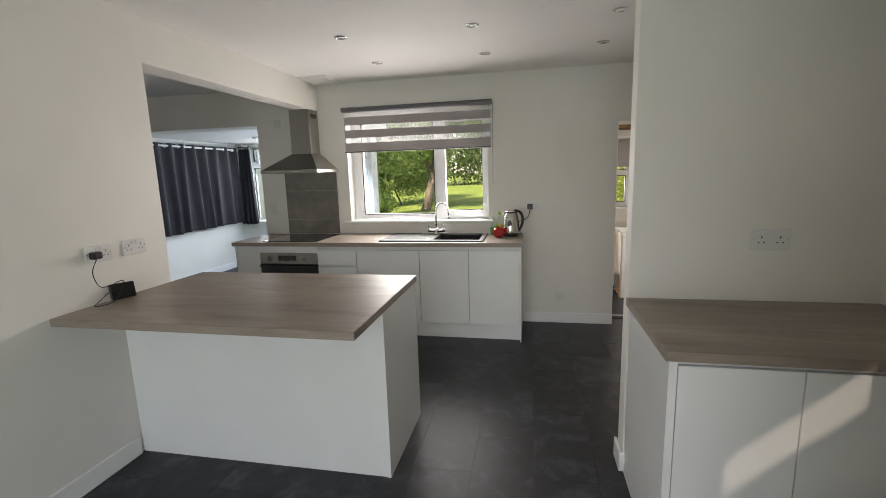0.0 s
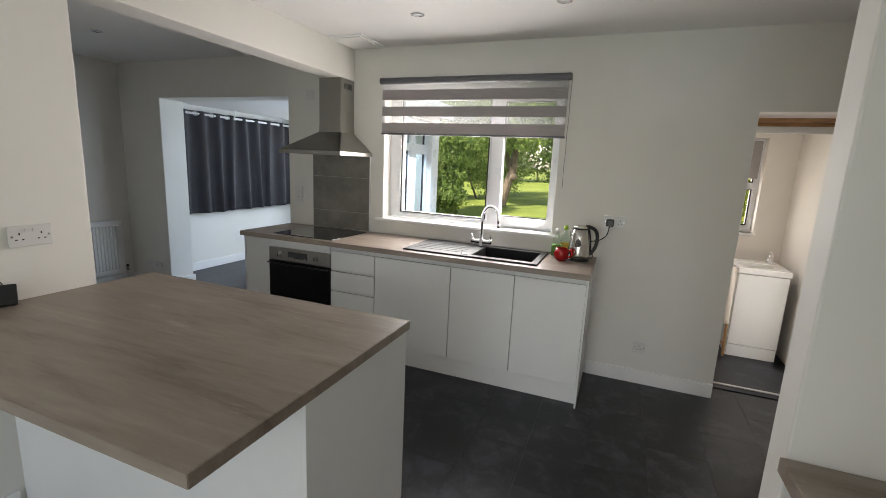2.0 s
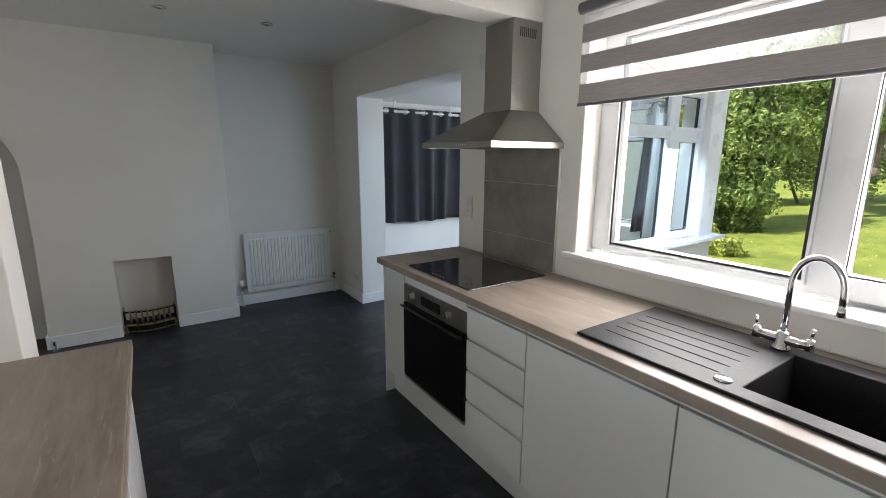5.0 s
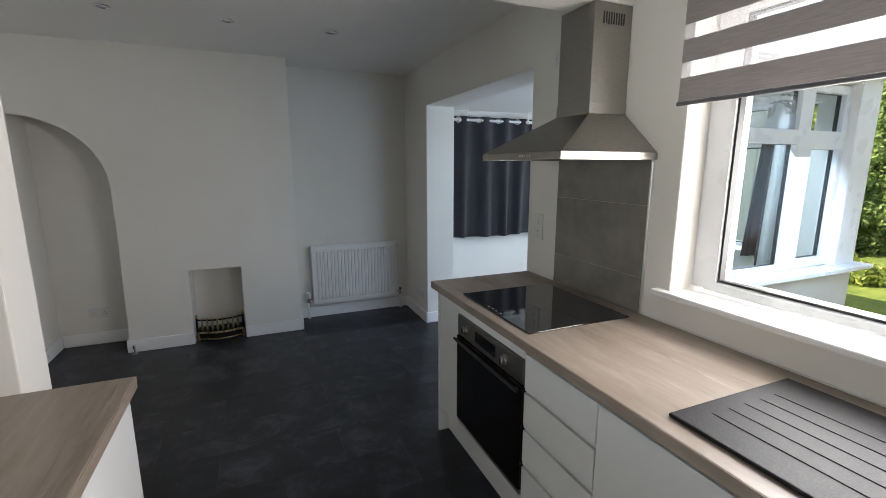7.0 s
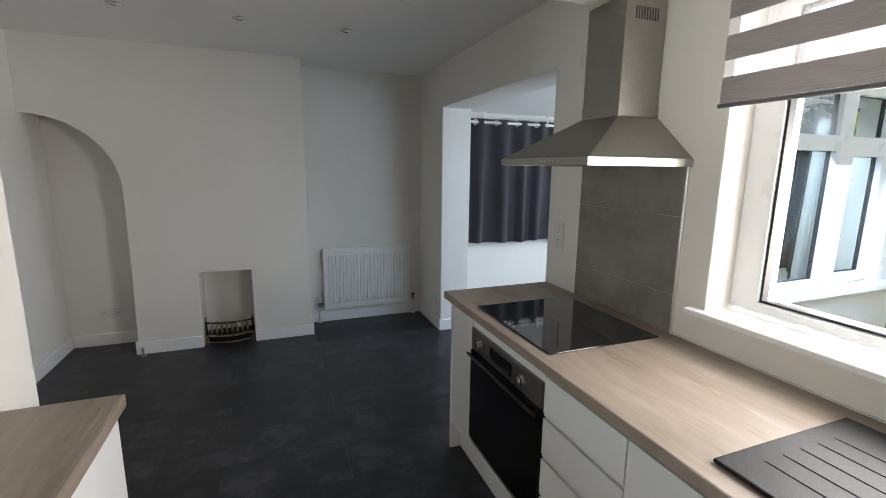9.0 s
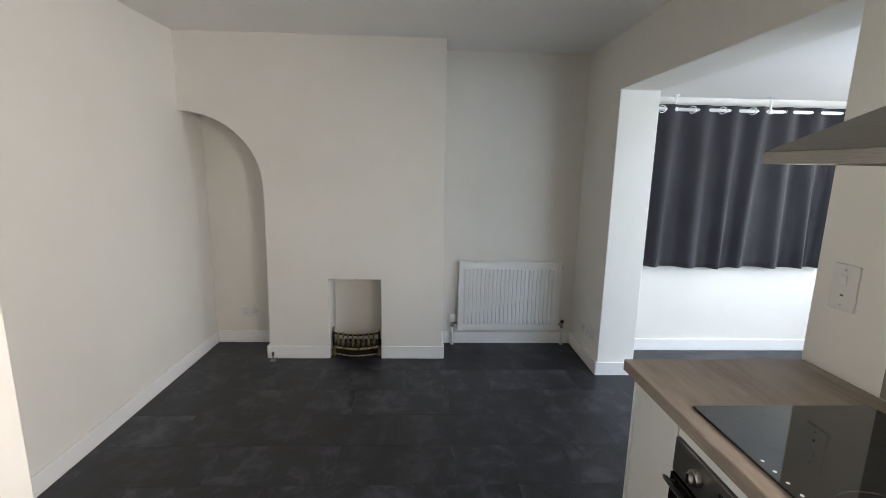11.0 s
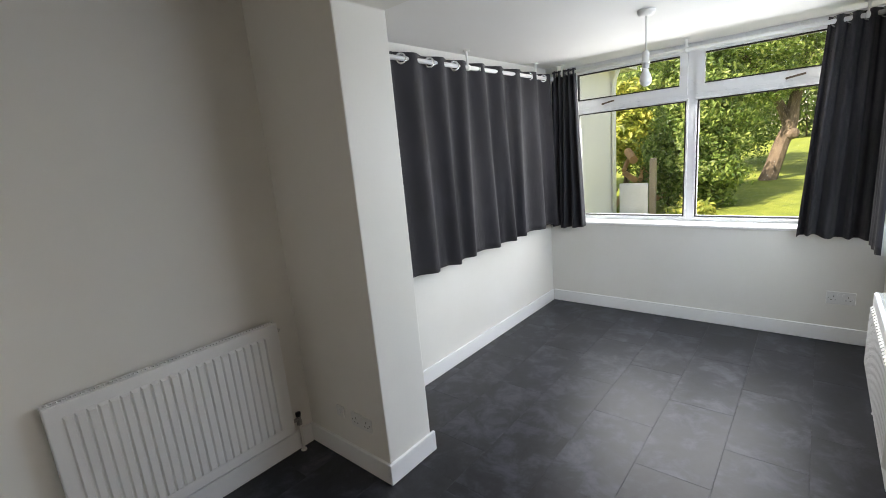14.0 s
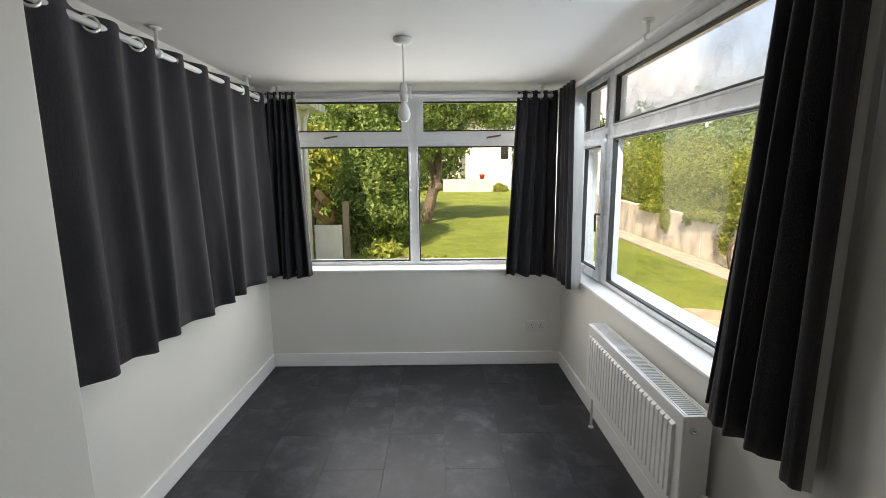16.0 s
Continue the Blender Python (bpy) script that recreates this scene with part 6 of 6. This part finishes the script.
tagged(part("white_board", block(-6.30, -5.80, 12.38, 12.43, -0.2, 0.62, 0.006), UPVC), "white board panel leaning at the annex corner", "board")
tagged(part("fence_post", block(-5.78, -5.68, 12.40, 12.50, -0.2, 1.05, 0.008), POST_WOOD), "weathered wooden fence post by the bush", "post")
lp = thing("log_pile", (-6.25, 13.2, -0.1), "loose pile of cut branches and logs", "log pile")
rnd = random.Random(9)
for k in range(16):
    x, z = -6.75 + 0.17 * (k % 6) + rnd.uniform(-0.04, 0.04), 0.05 + 0.24 * (k // 3) * 0.8
    a = rnd.uniform(-0.7, 0.7)
    part("log", rod(bmesh.new(), (x, 13.0, z), (x + math.sin(a) * 0.6, 13.5, z + rnd.uniform(0, 0.25)), rnd.uniform(0.04, 0.08), seg=9), LOG, lp)
bush("golden_shrub", (-7.0, 15.0), [((-6.9, 14.6, 1.5), (0.8, 0.6, 0.9)), ((-7.3, 14.8, 2.3), (0.9, 0.6, 0.7))], 0.085, 3200, 73, LEAF_GOLD, "golden leaved shrub behind the log pile", 2)

far_house = thing("far_house", (1.5, 39.5, 0.9), "white rendered neighbouring house beyond the lawn", "house")
part("wall", block(-2.0, 1.3, 37.0, 44.0, 0.3, 5.2), RENDER_WHITE, far_house)
bm = bmesh.new()
rv = [bm.verts.new(p) for p in ((-2.3, 36.6, 5.2), (1.6, 36.6, 5.2), (1.6, 44.4, 5.2), (-2.3, 44.4, 5.2), (-2.3, 40.5, 7.6), (1.6, 40.5, 7.6))]
for f in ((0, 1, 5, 4), (2, 3, 4, 5), (0, 4, 3), (1, 2, 5), (3, 2, 1, 0)):
    bm.faces.new([rv[i] for i in f])
part("roof", bm, ROOF, far_house)
w = part("window", block(0.45, 1.15, 36.95, 36.999, 2.65, 3.65), UPVC, far_house)
part("pane", block(0.52, 1.08, 36.935, 36.949, 2.72, 3.58), OVEN_GLASS, w)
outbuilding = thing("outbuilding", (5.5, 33.5, 0.6), "white rendered outbuilding with a pale pitched roof", "building")
part("wall", block(3.70, 8.0, 31.0, 36.0, 0.4, 3.08), RENDER_WHITE, outbuilding)
bm = bmesh.new()
rv = [bm.verts.new(p) for p in ((3.5, 30.8, 3.082), (8.2, 30.8, 3.082), (8.2, 36.2, 3.082), (3.5, 36.2, 3.082), (4.9, 33.5, 4.1), (6.8, 33.5, 4.1))]
for f in ((0, 1, 5, 4), (2, 3, 4, 5), (0, 4, 3), (1, 2, 5), (3, 2, 1, 0)):
    bm.faces.new([rv[i] for i in f])
part("roof", bm, PALE_ROOF_AND_SHADE, outbuilding)
tagged(part("flower_pot", lathe(bmesh.new(), [(0.0, 0.0), (0.14, 0.0), (0.20, 0.32), (0.22, 0.34), (0.0, 0.34)], (-1.0, 35.08, lawn_height(-1.0, 35.2) + 0.84)), FLAG_RED, None, "", True), "red flower pot standing on the low wall", "pot")

van_z = lawn_height(5.2, 38.0)
car = thing("parked_car", (5.2, 38.0, van_z), "white parked car beyond the garden drive", "car")
part("body", block(3.7, 7.3, 37.2, 38.9, van_z + 0.25, van_z + 0.92, 0.14, 3), CAR_PAINT, car)
part("cabin", block(3.85, 6.5, 37.28, 38.82, van_z + 0.88, van_z + 1.46, 0.17, 3), CAR_PAINT, car)
for a, b in ((4.02, 4.55), (4.62, 5.35), (5.42, 6.2)):
    part("side_window", block(a, b, 37.262, 37.30, van_z + 0.96, van_z + 1.34, 0.01), OVEN_GLASS, car)
part("tail_light", block(3.69, 3.80, 37.25, 37.40, van_z + 0.62, van_z + 0.95, 0.01), FLAG_RED, car, "red tail light")
for x in (4.4, 6.6):
    part("wheel", rod(bmesh.new(), (x, 37.16, van_z + 0.30), (x, 37.38, van_z + 0.30), 0.30, seg=20), TYRE, car)
PX, PY = -0.04, 17.9
PZ = lawn_height(PX, PY)
lp2 = thing("washing_line_post", (PX, PY, PZ), "grey metal washing line post on the lawn", "post")
part("pole", rod(bmesh.new(), (PX, PY, PZ - 0.05), (PX - 0.1, PY, 3.2), 0.035, seg=12), STEEL, lp2)
part("brace", rod(bmesh.new(), (PX - 0.20, PY - 0.02, PZ), (PX - 0.03, PY - 0.02, PZ + 1.0), 0.022, seg=10), POST_WOOD, lp2)
part("foot", block(PX - 0.33, PX + 0.62, PY - 0.06, PY + 0.06, PZ - 0.02, PZ + 0.07, 0.01), POST_WOOD, lp2)

# ---- floor tiles, laid last ----
TW, TL = 0.3125, 0.625
shared = {}


def tile_mesh(w, l):
    key = (round(w, 3), round(l, 3))
    if key not in shared:
        me = bpy.data.meshes.new("tile")
        b = block(-w / 2 + 0.0004, w / 2 - 0.0004, -l / 2 + 0.0004, l / 2 - 0.0004, -0.004, 0.0, 0.0)
        top = [v for v in b.verts if v.co.z > -0.001]
        bmesh.ops.bevel(b, geom=[e for e in b.edges if all(v in top for v in e.verts)], offset=0.0004, segments=1, affect="EDGES")
        bmesh.ops.recalc_face_normals(b, faces=b.faces)
        b.to_mesh(me)
        b.free()
        me.materials.append(SLATE)
        shared[key] = me
    return shared[key]


def lay(parent, x0, x1, y0, y1):
    """Tiles with their joints on one common net, cut at the edges of the area."""
    i = math.floor((x0 + 4.33) / TW)
    while -4.33 + i * TW < x1 - 0.004:
        a, b = max(x0, -4.33 + i * TW), min(x1, -4.33 + (i + 1) * TW)
        off = 6.0625 if i % 2 == 0 else 5.75
        j = math.floor((y0 - off) / TL)
        while off + j * TL < y1 - 0.004:
            c, d = max(y0, off + j * TL), min(y1, off + (j + 1) * TL)
            if b - a > 0.01 and d - c > 0.01:
                ob = new("tile", tile_mesh(b - a, d - c))
                ob.location, ob.parent = ((a + b) / 2, (c + d) / 2, 0.0), parent
            j += 1
        i += 1


lay(floor, -2.5, 1.21, -1.92, 5.19)
lay(floor, -5.52, -2.5, 1.90, 5.19)
lay(floor_sun, -5.38, -3.06, 5.19, 7.68)
